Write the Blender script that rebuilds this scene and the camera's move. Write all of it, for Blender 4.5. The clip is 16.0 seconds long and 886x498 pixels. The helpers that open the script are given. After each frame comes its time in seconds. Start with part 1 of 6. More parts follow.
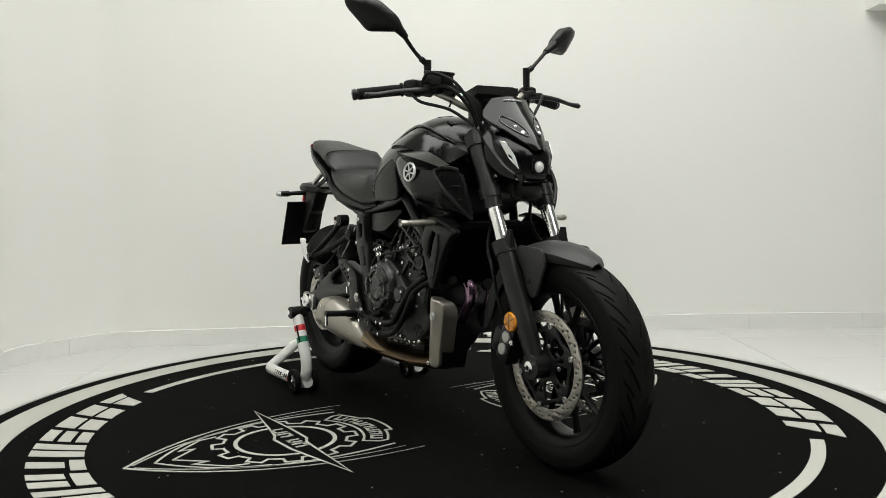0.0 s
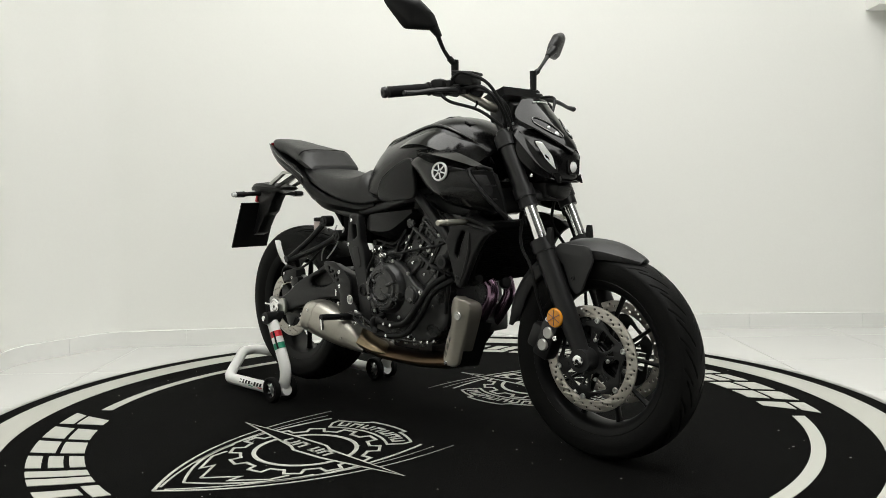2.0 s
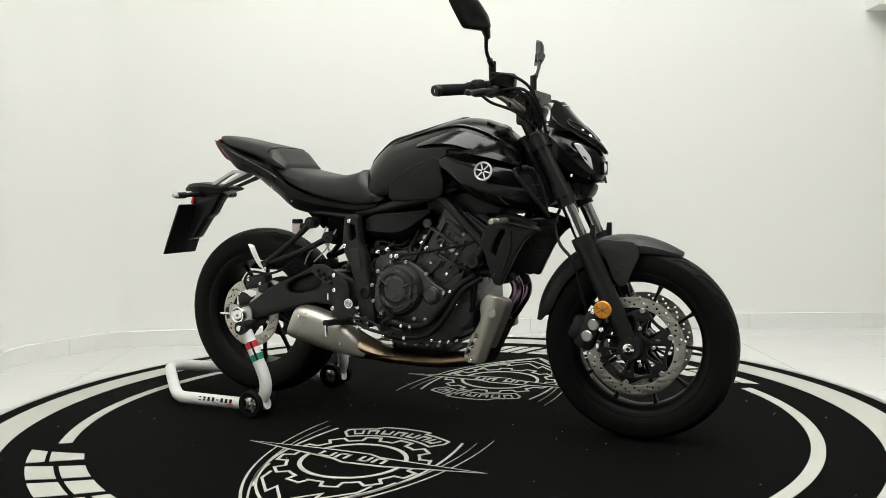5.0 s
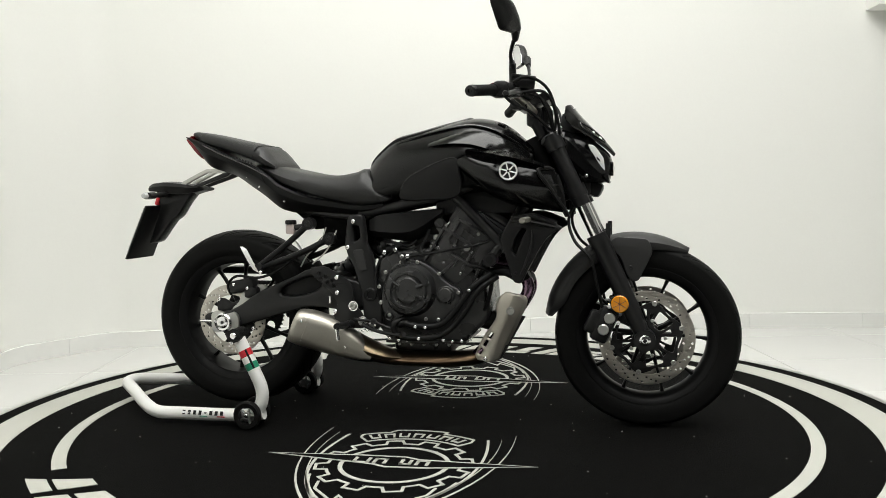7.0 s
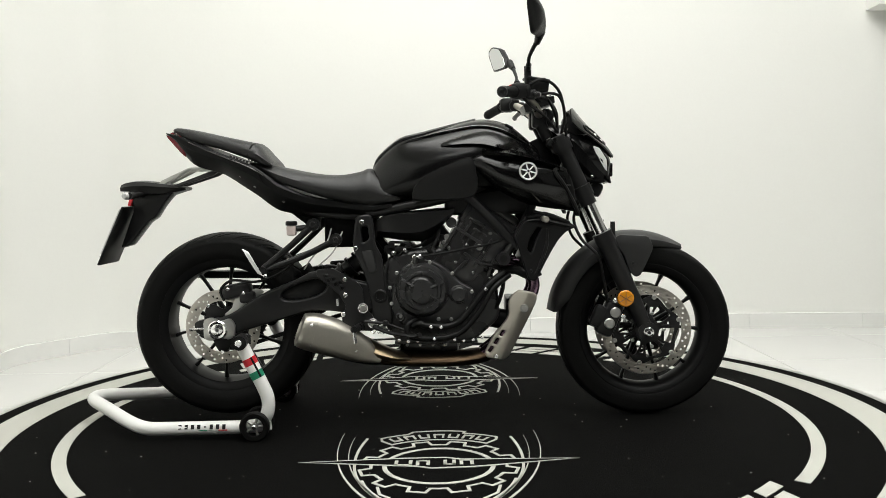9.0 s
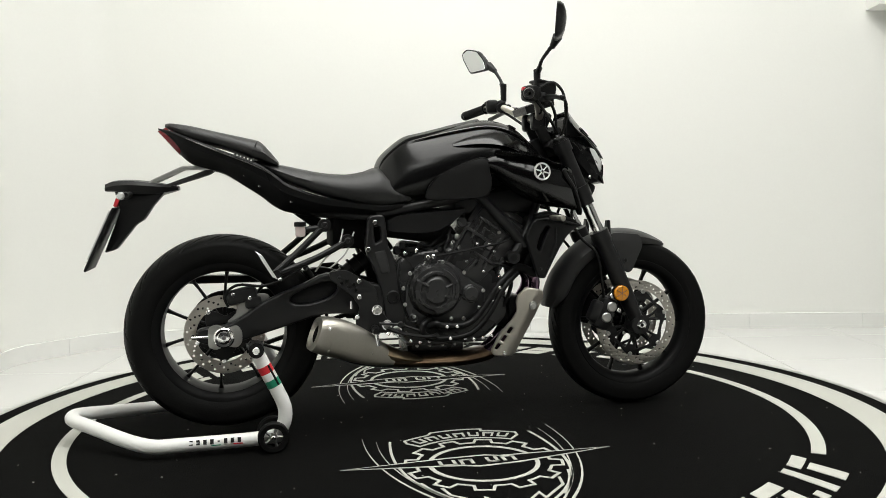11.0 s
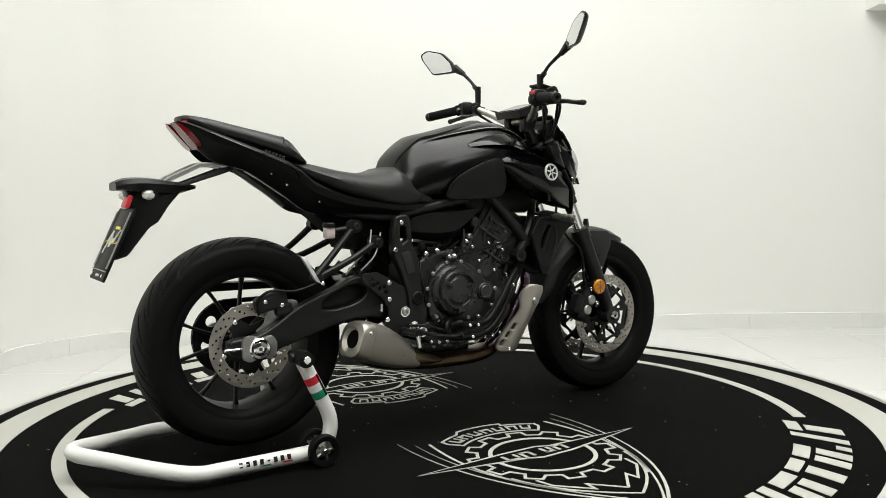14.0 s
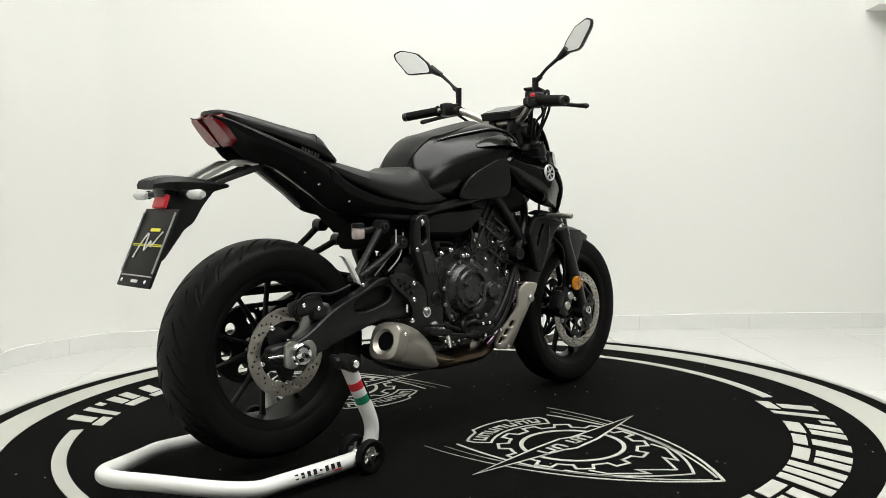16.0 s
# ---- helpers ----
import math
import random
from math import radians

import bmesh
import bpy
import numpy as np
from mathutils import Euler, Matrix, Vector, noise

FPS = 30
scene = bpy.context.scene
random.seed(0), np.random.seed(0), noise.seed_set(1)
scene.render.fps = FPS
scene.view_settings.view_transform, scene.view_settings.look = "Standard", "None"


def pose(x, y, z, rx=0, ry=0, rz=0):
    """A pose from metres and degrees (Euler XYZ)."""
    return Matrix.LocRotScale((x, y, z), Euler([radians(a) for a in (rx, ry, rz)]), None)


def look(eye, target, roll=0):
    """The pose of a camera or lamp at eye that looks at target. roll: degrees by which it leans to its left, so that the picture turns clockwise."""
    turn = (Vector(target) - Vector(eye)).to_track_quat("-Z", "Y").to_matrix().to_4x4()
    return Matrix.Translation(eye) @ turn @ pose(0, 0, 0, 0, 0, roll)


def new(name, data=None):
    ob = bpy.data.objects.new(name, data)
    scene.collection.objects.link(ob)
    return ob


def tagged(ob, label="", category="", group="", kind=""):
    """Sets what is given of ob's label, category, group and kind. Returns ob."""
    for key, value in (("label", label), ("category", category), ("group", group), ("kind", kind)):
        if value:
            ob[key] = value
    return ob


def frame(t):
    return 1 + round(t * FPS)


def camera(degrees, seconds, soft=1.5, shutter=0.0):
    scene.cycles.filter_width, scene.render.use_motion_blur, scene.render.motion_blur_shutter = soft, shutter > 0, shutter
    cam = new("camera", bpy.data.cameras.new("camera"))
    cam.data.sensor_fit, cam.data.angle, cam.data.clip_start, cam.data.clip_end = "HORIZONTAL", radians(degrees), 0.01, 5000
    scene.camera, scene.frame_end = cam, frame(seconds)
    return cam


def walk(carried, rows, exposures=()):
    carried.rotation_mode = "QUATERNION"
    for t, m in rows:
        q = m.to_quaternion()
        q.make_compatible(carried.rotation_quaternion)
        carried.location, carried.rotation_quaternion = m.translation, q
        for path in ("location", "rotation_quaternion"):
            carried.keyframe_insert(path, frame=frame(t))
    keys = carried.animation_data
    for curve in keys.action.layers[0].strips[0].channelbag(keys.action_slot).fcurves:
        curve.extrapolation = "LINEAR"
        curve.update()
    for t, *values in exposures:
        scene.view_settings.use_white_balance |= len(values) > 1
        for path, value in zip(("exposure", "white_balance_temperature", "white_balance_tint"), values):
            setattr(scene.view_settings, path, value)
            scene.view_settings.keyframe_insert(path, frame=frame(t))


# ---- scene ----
# ---- camera ----
cam = camera(55.19, 16.0, soft=0.7)
EYE = (0.0, -2.883, 0.759)
AIM = look(EYE, (0.0231, 0.1103, 0.5593), -0.943)
walk(cam, [(0.0, AIM), (16.0, AIM)], exposures=[(0.0, -0.30), (1.5, -0.20), (3.5, -0.14), (7.0, -0.04), (9.0, 0.0), (16.0, 0.0)])
TURN_0, TURN_RATE = -58.69, 6.484      # degrees at the start, degrees a second
SIDE = -0.018                          # the machine stands this far off the turntable's middle line

# ---- world and light ----
world = bpy.data.worlds.new("world")
scene.world = world
world.use_nodes = True
world.node_tree.nodes["Background"].inputs[0].default_value = (0.9, 0.95, 1.0, 1)
world.node_tree.nodes["Background"].inputs[1].default_value = 0.2
LAMP_POWER = 27.0


def area(name, m, sx, sy, power, colour=(0.975, 0.99, 0.945)):
    lamp = bpy.data.lights.new(name, "AREA")
    lamp.shape, lamp.size, lamp.size_y, lamp.energy, lamp.color = "RECTANGLE", sx, sy, power, colour
    ob = new(name, lamp)
    ob.matrix_world = m
    return ob


# ---- materials ----
def mat(name, colour, rough=0.5, metal=0.0, grain=60.0, vary=0.15, bump=0.0, coat=0.0, stain=3.0, random_tint=0.0, spec=0.5):
    """A surface with fine grain and broad stains that vary colour and gloss, and a fine relief."""
    m = bpy.data.materials.new(name)
    m.use_nodes = True
    nt = m.node_tree
    n, l = nt.nodes, nt.links
    b = n["Principled BSDF"]
    b.inputs["Metallic"].default_value = metal
    b.inputs["Coat Weight"].default_value = coat
    b.inputs["Coat Roughness"].default_value = 0.06
    b.inputs["Specular IOR Level"].default_value = spec
    tc = n.new("ShaderNodeTexCoord")
    fine, broad = n.new("ShaderNodeTexNoise"), n.new("ShaderNodeTexNoise")
    fine.inputs["Scale"].default_value, fine.inputs["Detail"].default_value = grain, 4
    broad.inputs["Scale"].default_value, broad.inputs["Detail"].default_value = stain, 5
    l.new(tc.outputs["Object"], fine.inputs["Vector"])
    l.new(tc.outputs["Object"], broad.inputs["Vector"])
    add = n.new("ShaderNodeMath")
    add.operation = "MULTIPLY_ADD"
    l.new(fine.outputs["Fac"], add.inputs[0])
    add.inputs[1].default_value = 0.5
    half = n.new("ShaderNodeMath")
    half.operation = "MULTIPLY"
    half.inputs[1].default_value = 0.5
    l.new(broad.outputs["Fac"], half.inputs[0])
    l.new(half.outputs[0], add.inputs[2])
    mix = n.new("ShaderNodeMix")
    mix.data_type = "RGBA"
    lo = [c * (1 - vary) for c in colour]
    hi = [min(1, c * (1 + vary)) for c in colour]
    mix.inputs[6].default_value, mix.inputs[7].default_value = (*lo, 1), (*hi, 1)
    l.new(add.outputs[0], mix.inputs[0])
    out = mix.outputs[2]
    if random_tint:
        info = n.new("ShaderNodeObjectInfo")
        hsv = n.new("ShaderNodeHueSaturation")
        rng = n.new("ShaderNodeMapRange")
        rng.inputs[3].default_value, rng.inputs[4].default_value = 1 - random_tint, 1 + random_tint
        l.new(info.outputs["Random"], rng.inputs[0])
        l.new(rng.outputs[0], hsv.inputs["Value"])
        l.new(out, hsv.inputs["Color"])
        out = hsv.outputs[0]
    l.new(out, b.inputs["Base Color"])
    rr = n.new("ShaderNodeMapRange")
    rr.inputs[3].default_value, rr.inputs[4].default_value = max(0.02, rough * 0.8), min(1, rough * 1.2)
    l.new(broad.outputs["Fac"], rr.inputs[0])
    l.new(rr.outputs[0], b.inputs["Roughness"])
    if bump:
        bp = n.new("ShaderNodeBump")
        bp.inputs["Strength"].default_value, bp.inputs["Distance"].default_value = bump, 0.002
        l.new(fine.outputs["Fac"], bp.inputs["Height"])
        l.new(bp.outputs[0], b.inputs["Normal"])
    return m


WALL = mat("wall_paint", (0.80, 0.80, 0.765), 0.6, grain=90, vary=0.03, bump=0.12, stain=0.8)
# darker tone for unseen walls, set to hold back bounce and reflections
UNSEEN_GREY = mat("unseen_wall_grey", (0.16, 0.16, 0.155), 0.7, grain=90, vary=0.05, bump=0.1, stain=0.8)
# near-black tone for the added wall that the bodywork reflects
DARK_BLOCK = mat("unseen_block_charcoal", (0.02, 0.02, 0.02), 0.8, grain=90, vary=0.1, bump=0.1, stain=0.8, spec=0.2)
CEIL = mat("ceiling_paint", (0.72, 0.72, 0.70), 0.8, vary=0.03)
TILE = mat("floor_tile", (0.63, 0.63, 0.61), 0.16, grain=30, vary=0.03, stain=1.5, random_tint=0.015)
GROUT = mat("grout", (0.45, 0.45, 0.43), 0.8, vary=0.1)
SKIRT = mat("skirting_tile", (0.76, 0.76, 0.735), 0.25, grain=40, vary=0.04)
CARPET = mat("black_carpet", (0.0031, 0.0031, 0.0029), 0.95, grain=450, vary=0.55, bump=0.9, stain=2.2, spec=0.03)
PRINT = mat("white_print", (0.45, 0.45, 0.41), 0.85, grain=350, vary=0.12, bump=0.5, stain=2.5, spec=0.2)
TRIM = mat("metal_trim", (0.42, 0.42, 0.40), 0.45, metal=0.6, grain=60, vary=0.25)
GLOSS = mat("gloss_black_paint", (0.0025, 0.0025, 0.0026), 0.14, grain=300, vary=0.2, stain=2.5, spec=0.26, coat=0.1)
RIM = mat("satin_black_rim", (0.0045, 0.0045, 0.0046), 0.40, grain=500, vary=0.2, bump=0.05, stain=4, spec=0.16)
SATIN = mat("satin_black_paint", (0.003, 0.003, 0.0031), 0.2, grain=500, vary=0.2, bump=0.03, stain=3, spec=0.25)
COWL = mat("tail_cowl_paint", (0.0045, 0.0045, 0.0046), 0.34, grain=500, vary=0.2, bump=0.04, stain=4, spec=0.14)
PLASTIC = mat("black_plastic", (0.008, 0.008, 0.008), 0.36, grain=700, vary=0.25, bump=0.25, stain=6, spec=0.2)
MATTE = mat("matte_black_metal", (0.011, 0.011, 0.0112), 0.32, metal=0.0, grain=350, vary=0.25, bump=0.15, stain=8, spec=0.3)
ENGINE = mat("engine_black_crackle", (0.017, 0.017, 0.0172), 0.28, metal=0.0, grain=600, vary=0.3, stain=9, bump=0.25, spec=0.55)
RUBBER = mat("tyre_rubber", (0.006, 0.006, 0.0058), 0.5, grain=220, vary=0.4, bump=0.35, stain=7, spec=0.08)
GRIP = mat("grip_rubber", (0.005, 0.005, 0.005), 0.7, grain=400, vary=0.2, bump=0.4, spec=0.12)
LEATHER = mat("seat_vinyl", (0.0065, 0.0065, 0.0065), 0.42, grain=420, vary=0.2, bump=0.4, stain=5, spec=0.4)
FENDER = mat("grey_black_fender", (0.022, 0.022, 0.022), 0.48, grain=600, vary=0.15, bump=0.1, stain=5, spec=0.3)
DARK = mat("radiator_fins", (0.002, 0.002, 0.002), 0.7, grain=300, vary=0.3, bump=0.3, spec=0.05)
CHROME = mat("chrome", (0.9, 0.9, 0.9), 0.14, metal=1.0, grain=80, vary=0.05)
ALU = mat("cast_aluminium", (0.5, 0.5, 0.48), 0.38, metal=1.0, grain=200, vary=0.15, bump=0.1, stain=12)
STEEL = mat("brushed_steel", (0.46, 0.44, 0.39), 0.46, metal=1.0, grain=150, vary=0.15, bump=0.05, stain=7)
EDGE = mat("gloss_black_edge", (0.004, 0.004, 0.0042), 0.22, grain=300, vary=0.2, stain=4, spec=0.7, coat=0.4)
SHIELD = mat("blasted_steel", (0.60, 0.565, 0.50), 0.46, metal=0.9, grain=300, vary=0.12, bump=0.05, stain=7)
DISC = mat("disc_steel", (0.50, 0.475, 0.43), 0.38, metal=1.0, grain=250, vary=0.2, bump=0.05, stain=14)
BRONZE = mat("heat_tinted_steel", (0.13, 0.088, 0.055), 0.38, metal=1.0, grain=25, stain=14, vary=0.8)
BLUED = mat("blued_header_steel", (0.26, 0.17, 0.24), 0.25, metal=1.0, grain=25, vary=0.5, stain=10)
WHITE = mat("white_powder_coat", (0.78, 0.78, 0.76), 0.3, grain=250, vary=0.05, bump=0.05, stain=5)
DECAL = mat("black_decal", (0.005, 0.005, 0.005), 0.5, vary=0.1, spec=0.2)
RED = mat("red_decal", (0.55, 0.02, 0.03), 0.4, vary=0.1)
GREEN = mat("green_decal", (0.01, 0.22, 0.12), 0.4, vary=0.1)
SILVER = mat("silver_decal", (0.75, 0.75, 0.74), 0.3, metal=0.4, vary=0.08)
YELLOW = mat("yellow_print", (0.75, 0.72, 0.05), 0.4, vary=0.1)
AMBER = mat("amber_reflector", (0.66, 0.25, 0.008), 0.18, grain=500, vary=0.2, bump=0.4, coat=0.5)
REDLENS = mat("red_lens", (0.15, 0.004, 0.007), 0.15, grain=400, vary=0.25, coat=0.15, bump=0.15)
REDSW = mat("red_switch", (0.55, 0.03, 0.04), 0.35, vary=0.1)
CLEAR = mat("clear_lens", (0.5, 0.51, 0.5), 0.08, grain=300, vary=0.15, bump=0.4, coat=0.6)
LAMPGLASS = mat("lamp_glass", (0.8, 0.81, 0.8), 0.06, grain=300, vary=0.25, bump=0.3, coat=0.8)
RESERVOIR = mat("cloudy_reservoir", (0.52, 0.44, 0.42), 0.35, vary=0.1)
SCREEN = mat("smoked_screen", (0.003, 0.003, 0.003), 0.06, vary=0.1, spec=0.22, coat=0.12)
MIRROR = mat("mirror_glass", (0.62, 0.63, 0.63), 0.02, metal=1.0, vary=0.01)
GOLDEN = mat("gold_tinted_steel", (0.27, 0.21, 0.135), 0.34, metal=1.0, grain=30, vary=0.6, stain=16)
CABLE = mat("cable_sheath", (0.004, 0.004, 0.004), 0.45, vary=0.2, spec=0.2)


def glow(name, colour, strength):
    m = bpy.data.materials.new(name)
    m.use_nodes = True
    b = m.node_tree.nodes["Principled BSDF"]
    b.inputs["Base Color"].default_value = (0.8, 0.8, 0.8, 1)
    b.inputs["Emission Color"].default_value = (*colour, 1)
    b.inputs["Emission Strength"].default_value = strength
    return m


# ---- mesh helpers ----
def part(name, bm, material, parent=None, label="", shift=None, crease=35, modifier=""):
    """Links a bmesh (or a ready mesh) as one object under a thing or a part."""
    if isinstance(bm, bmesh.types.BMesh):
        me = bpy.data.meshes.new(name)
        bmesh.ops.recalc_face_normals(bm, faces=bm.faces)
        bm.to_mesh(me)
        bm.free()
    else:
        me = bm
    if material and not me.materials:
        me.materials.append(material)
    if crease:
        me.shade_smooth()
        me.set_sharp_from_angle(angle=radians(crease))
    ob = new(name, me)
    if parent:
        ob.parent = parent
    if shift:
        ob.location = shift
    if modifier == "soft":
        s = ob.modifiers.new("soft", "SUBSURF")
        s.levels = s.render_levels = 1
    if label:
        tagged(ob, label)
    return ob


def join(*bms):
    out = bms[0]
    for b in bms[1:]:
        me = bpy.data.meshes.new("tmp")
        b.to_mesh(me)
        b.free()
        out.from_mesh(me)
        bpy.data.meshes.remove(me)
    return out


def box(cx, cy, cz, sx, sy, sz, bev=0.003, m=None, seg=2):
    bm = bmesh.new()
    bmesh.ops.create_cube(bm, size=1, matrix=Matrix.Diagonal((sx, sy, sz, 1)))
    if bev:
        bmesh.ops.bevel(bm, geom=bm.edges[:], offset=bev, segments=seg, affect="EDGES", profile=0.5)
    bm.transform(Matrix.Translation((cx, cy, cz)) @ (m or Matrix()))
    return bm


def smooth_path(pts, steps=6, closed=False):
    pts = [Vector(p) for p in pts]
    n, out = len(pts), []
    for i in range(n if closed else n - 1):
        if closed:
            p0, p1, p2, p3 = pts[i - 1], pts[i], pts[(i + 1) % n], pts[(i + 2) % n]
        else:
            p0, p1, p2, p3 = pts[max(i - 1, 0)], pts[i], pts[i + 1], pts[min(i + 2, n - 1)]
        for k in range(steps):
            t = k / steps
            out.append(0.5 * ((2 * p1) + (p2 - p0) * t + (2 * p0 - 5 * p1 + 4 * p2 - p3) * t * t + (3 * p1 - p0 - 3 * p2 + p3) * t ** 3))
    if not closed:
        out.append(pts[-1])
    return out


def tube(pts, r, n=10, steps=5, closed=False, flat=1.0):
    """A round tube along a smooth path; r may be one radius or one for each given point."""
    rs = [r] * len(pts) if isinstance(r, (int, float)) else list(r)
    path = smooth_path(pts, steps, closed) if steps > 1 else [Vector(p) for p in pts]
    m = len(path)
    bm, rings, side = bmesh.new(), [], None
    for i, p in enumerate(path):
        a, b = path[i - 1 if (i or closed) else 0], path[(i + 1) % m if closed else min(i + 1, m - 1)]
        d = (b - a).normalized()
        if side is None:
            side = d.orthogonal().normalized()
        side = (side - d * side.dot(d)).normalized()
        up = d.cross(side)
        f = i / max(steps, 1)
        j = min(int(f), len(rs) - 1)
        rad = rs[j] + (rs[min(j + 1, len(rs) - 1)] - rs[j]) * (f - j)
        rings.append([bm.verts.new(p + (side * math.cos(q) + up * math.sin(q) * flat) * rad) for q in (2 * math.pi * k / n for k in range(n))])
    for i in range(m if closed else m - 1):
        a, b = rings[i], rings[(i + 1) % m]
        for k in range(n):
            bm.faces.new((a[k], a[(k + 1) % n], b[(k + 1) % n], b[k]))
    if not closed:
        bm.faces.new(rings[0][::-1])
        bm.faces.new(rings[-1])
    return bm


def rod(p, q, r, r2=None, n=14):
    return tube([p, q], [r, r if r2 is None else r2], n, 1)


def lathe(profile, centre, axis=(0, 1, 0), n=48, closed=False):
    """Turns (radius, along) round an axis through centre."""
    a = Vector(axis).normalized()
    s = a.orthogonal().normalized()
    if abs(a.y) > 0.99:
        s = Vector((1, 0, 0))
    u = a.cross(s)
    bm, rings = bmesh.new(), []
    c = Vector(centre)
    for k in range(n):
        q = 2 * math.pi * k / n
        d = s * math.cos(q) + u * math.sin(q)
        rings.append([bm.verts.new(c + d * r + a * h) for r, h in profile])
    last = len(profile) if closed else len(profile) - 1
    for k in range(n):
        x, y = rings[k], rings[(k + 1) % n]
        for i in range(last):
            j = (i + 1) % len(profile)
            bm.faces.new((x[i], x[j], y[j], y[i]))
    bmesh.ops.remove_doubles(bm, verts=bm.verts, dist=1e-5)
    return bm


def knob(c, axis, r, h, bev=0.002, n=20, hole=0.0):
    prof = [(0.0, 0), (r, 0), (r, h - bev), (r - bev, h), (hole, h)]
    if hole:
        prof += [(hole, h * 0.4), (0, h * 0.4)]
    else:
        prof.append((0, h))
    return lathe(prof, c, axis, n)


def loft(sections, steps=1, cap=True, closed=True):
    """Skins rings of equal count; steps > 1 smooths the way from ring to ring."""
    if steps > 1:
        cols = [smooth_path([s[k] for s in sections], steps) for k in range(len(sections[0]))]
        sections = [[c[i] for c in cols] for i in range(len(cols[0]))]
    bm = bmesh.new()
    rings = [[bm.verts.new(p) for p in s] for s in sections]
    n = len(rings[0])
    for a, b in zip(rings, rings[1:]):
        for k in range(n if closed else n - 1):
            bm.faces.new((a[k], a[(k + 1) % n], b[(k + 1) % n], b[k]))
    if cap and closed:
        bm.faces.new(rings[0][::-1])
        bm.faces.new(rings[-1])
    return bm


def half_body(stations, steps=3):
    """Stations (x, half profile of (y, z) from the top middle to the bottom middle), mirrored about y = 0."""
    secs = []
    for x, prof in stations:
        secs.append([(x, y, z) for y, z in prof] + [(x, -y, z) for y, z in prof[-2:0:-1]])
    return loft(secs, steps)


def side_body(stations, sgn, steps=3):
    return loft([[(x, sgn * y, z) for y, z in ring] for x, ring in stations], steps)


def plate(loops, thick, bev=0.0015, m=None, res=1):
    """A plate with holes: the first loop is its outline, all in one plane; stands up in x and z, thickness along y."""
    cu = bpy.data.curves.new("tmp", "CURVE")
    cu.dimensions, cu.fill_mode = "2D", "BOTH"
    cu.extrude, cu.bevel_depth, cu.bevel_resolution, cu.offset = max(thick / 2 - bev, 0.0001), bev, res, -bev
    for lp in loops:
        s = cu.splines.new("POLY")
        s.points.add(len(lp) - 1)
        for p, (u, v) in zip(s.points, lp):
            p.co = (u, v, 0, 1)
        s.use_cyclic_u = True
    ob = bpy.data.objects.new("tmp", cu)
    me = bpy.data.meshes.new_from_object(ob)
    bm = bmesh.new()
    bm.from_mesh(me)
    bpy.data.objects.remove(ob)
    bpy.data.meshes.remove(me)
    bpy.data.curves.remove(cu)
    bmesh.ops.remove_doubles(bm, verts=bm.verts, dist=1e-5)
    bm.transform((m or Matrix()) @ Matrix(((1, 0, 0, 0), (0, 0, -1, 0), (0, 1, 0, 0), (0, 0, 0, 1))))
    return bm


def circle(cx, cy, r, n=24, start=0.0):
    return [(cx + r * math.cos(start + 2 * math.pi * k / n), cy + r * math.sin(start + 2 * math.pi * k / n)) for k in range(n)]


def round_loop(pts, steps=4):
    return [(p.x, p.y) for p in smooth_path([(x, y, 0) for x, y in pts], steps, True)]


def round_corners(pts, r=0.01, n=3):
    """Cuts the corners of a polygon to small arcs."""
    out, m = [], len(pts)
    for i in range(m):
        p, a, b = Vector(pts[i]), Vector(pts[i - 1]), Vector(pts[(i + 1) % m])
        da, db = (a - p), (b - p)
        k = min(r, da.length * 0.4, db.length * 0.4)
        s, e = p + da.normalized() * k, p + db.normalized() * k
        for j in range(n + 1):
            t = j / n
            q = s.lerp(p, t).lerp(p.lerp(e, t), t)
            out.append((q.x, q.y))
    return out


def round_ring(pts, r=0.02, n=4):
    """Rounds the corners of a ring of points in space."""
    out, m = [], len(pts)
    for i in range(m):
        p, a, b = Vector(pts[i]), Vector(pts[i - 1]), Vector(pts[(i + 1) % m])
        s = p + (a - p).normalized() * min(r, (a - p).length * 0.42)
        e = p + (b - p).normalized() * min(r, (b - p).length * 0.42)
        out += [tuple(s.lerp(p, j / n).lerp(p.lerp(e, j / n), j / n)) for j in range(n + 1)]
    return out


def at_y(y, turn=0.0):
    return Matrix.Translation((0, y, 0))

# ---- the room ----
FLOOR_Z = -0.012
CEIL_Z = 3.5
PLAN = [(-1.70, 1.455), (1.40, 1.78), (3.60, 1.58), (3.60, -6.5), (-2.30, -6.5), (-1.97, 0.80), (-1.985, 1.075)]


def wall_run(name, a, b, z0, z1, out, material, label, inset=0.0):
    """A wall of thickness out, whose inner face runs from a to b."""
    a, b = Vector(a), Vector(b)
    d = (b - a).normalized()
    n = Vector((-d.y, d.x))
    p, q = a + n * -inset, b + n * -inset
    bm = loft([[(p.x, p.y, z0), (q.x, q.y, z0), (q.x, q.y, z1), (p.x, p.y, z1)],
               [(p.x + n.x * out, p.y + n.y * out, z0), (q.x + n.x * out, q.y + n.y * out, z0), (q.x + n.x * out, q.y + n.y * out, z1), (p.x + n.x * out, p.y + n.y * out, z1)]])
    return tagged(part(name, bm, material, crease=0), label, "wall", kind="structure")


# the walls behind run in one piece round blunt corners
def blunt(pts, r, n=6):
    out = [Vector(pts[0])]
    for i in range(1, len(pts) - 1):
        p, a, c = Vector(pts[i]), Vector(pts[i - 1]), Vector(pts[i + 1])
        rr = min(r[i - 1], (a - p).length * 0.45, (c - p).length * 0.45)
        s, e = p + (a - p).normalized() * rr, p + (c - p).normalized() * rr
        out += [s.lerp(p, j / n).lerp(p.lerp(e, j / n), j / n) for j in range(n + 1)]
    return out + [Vector(pts[-1])]


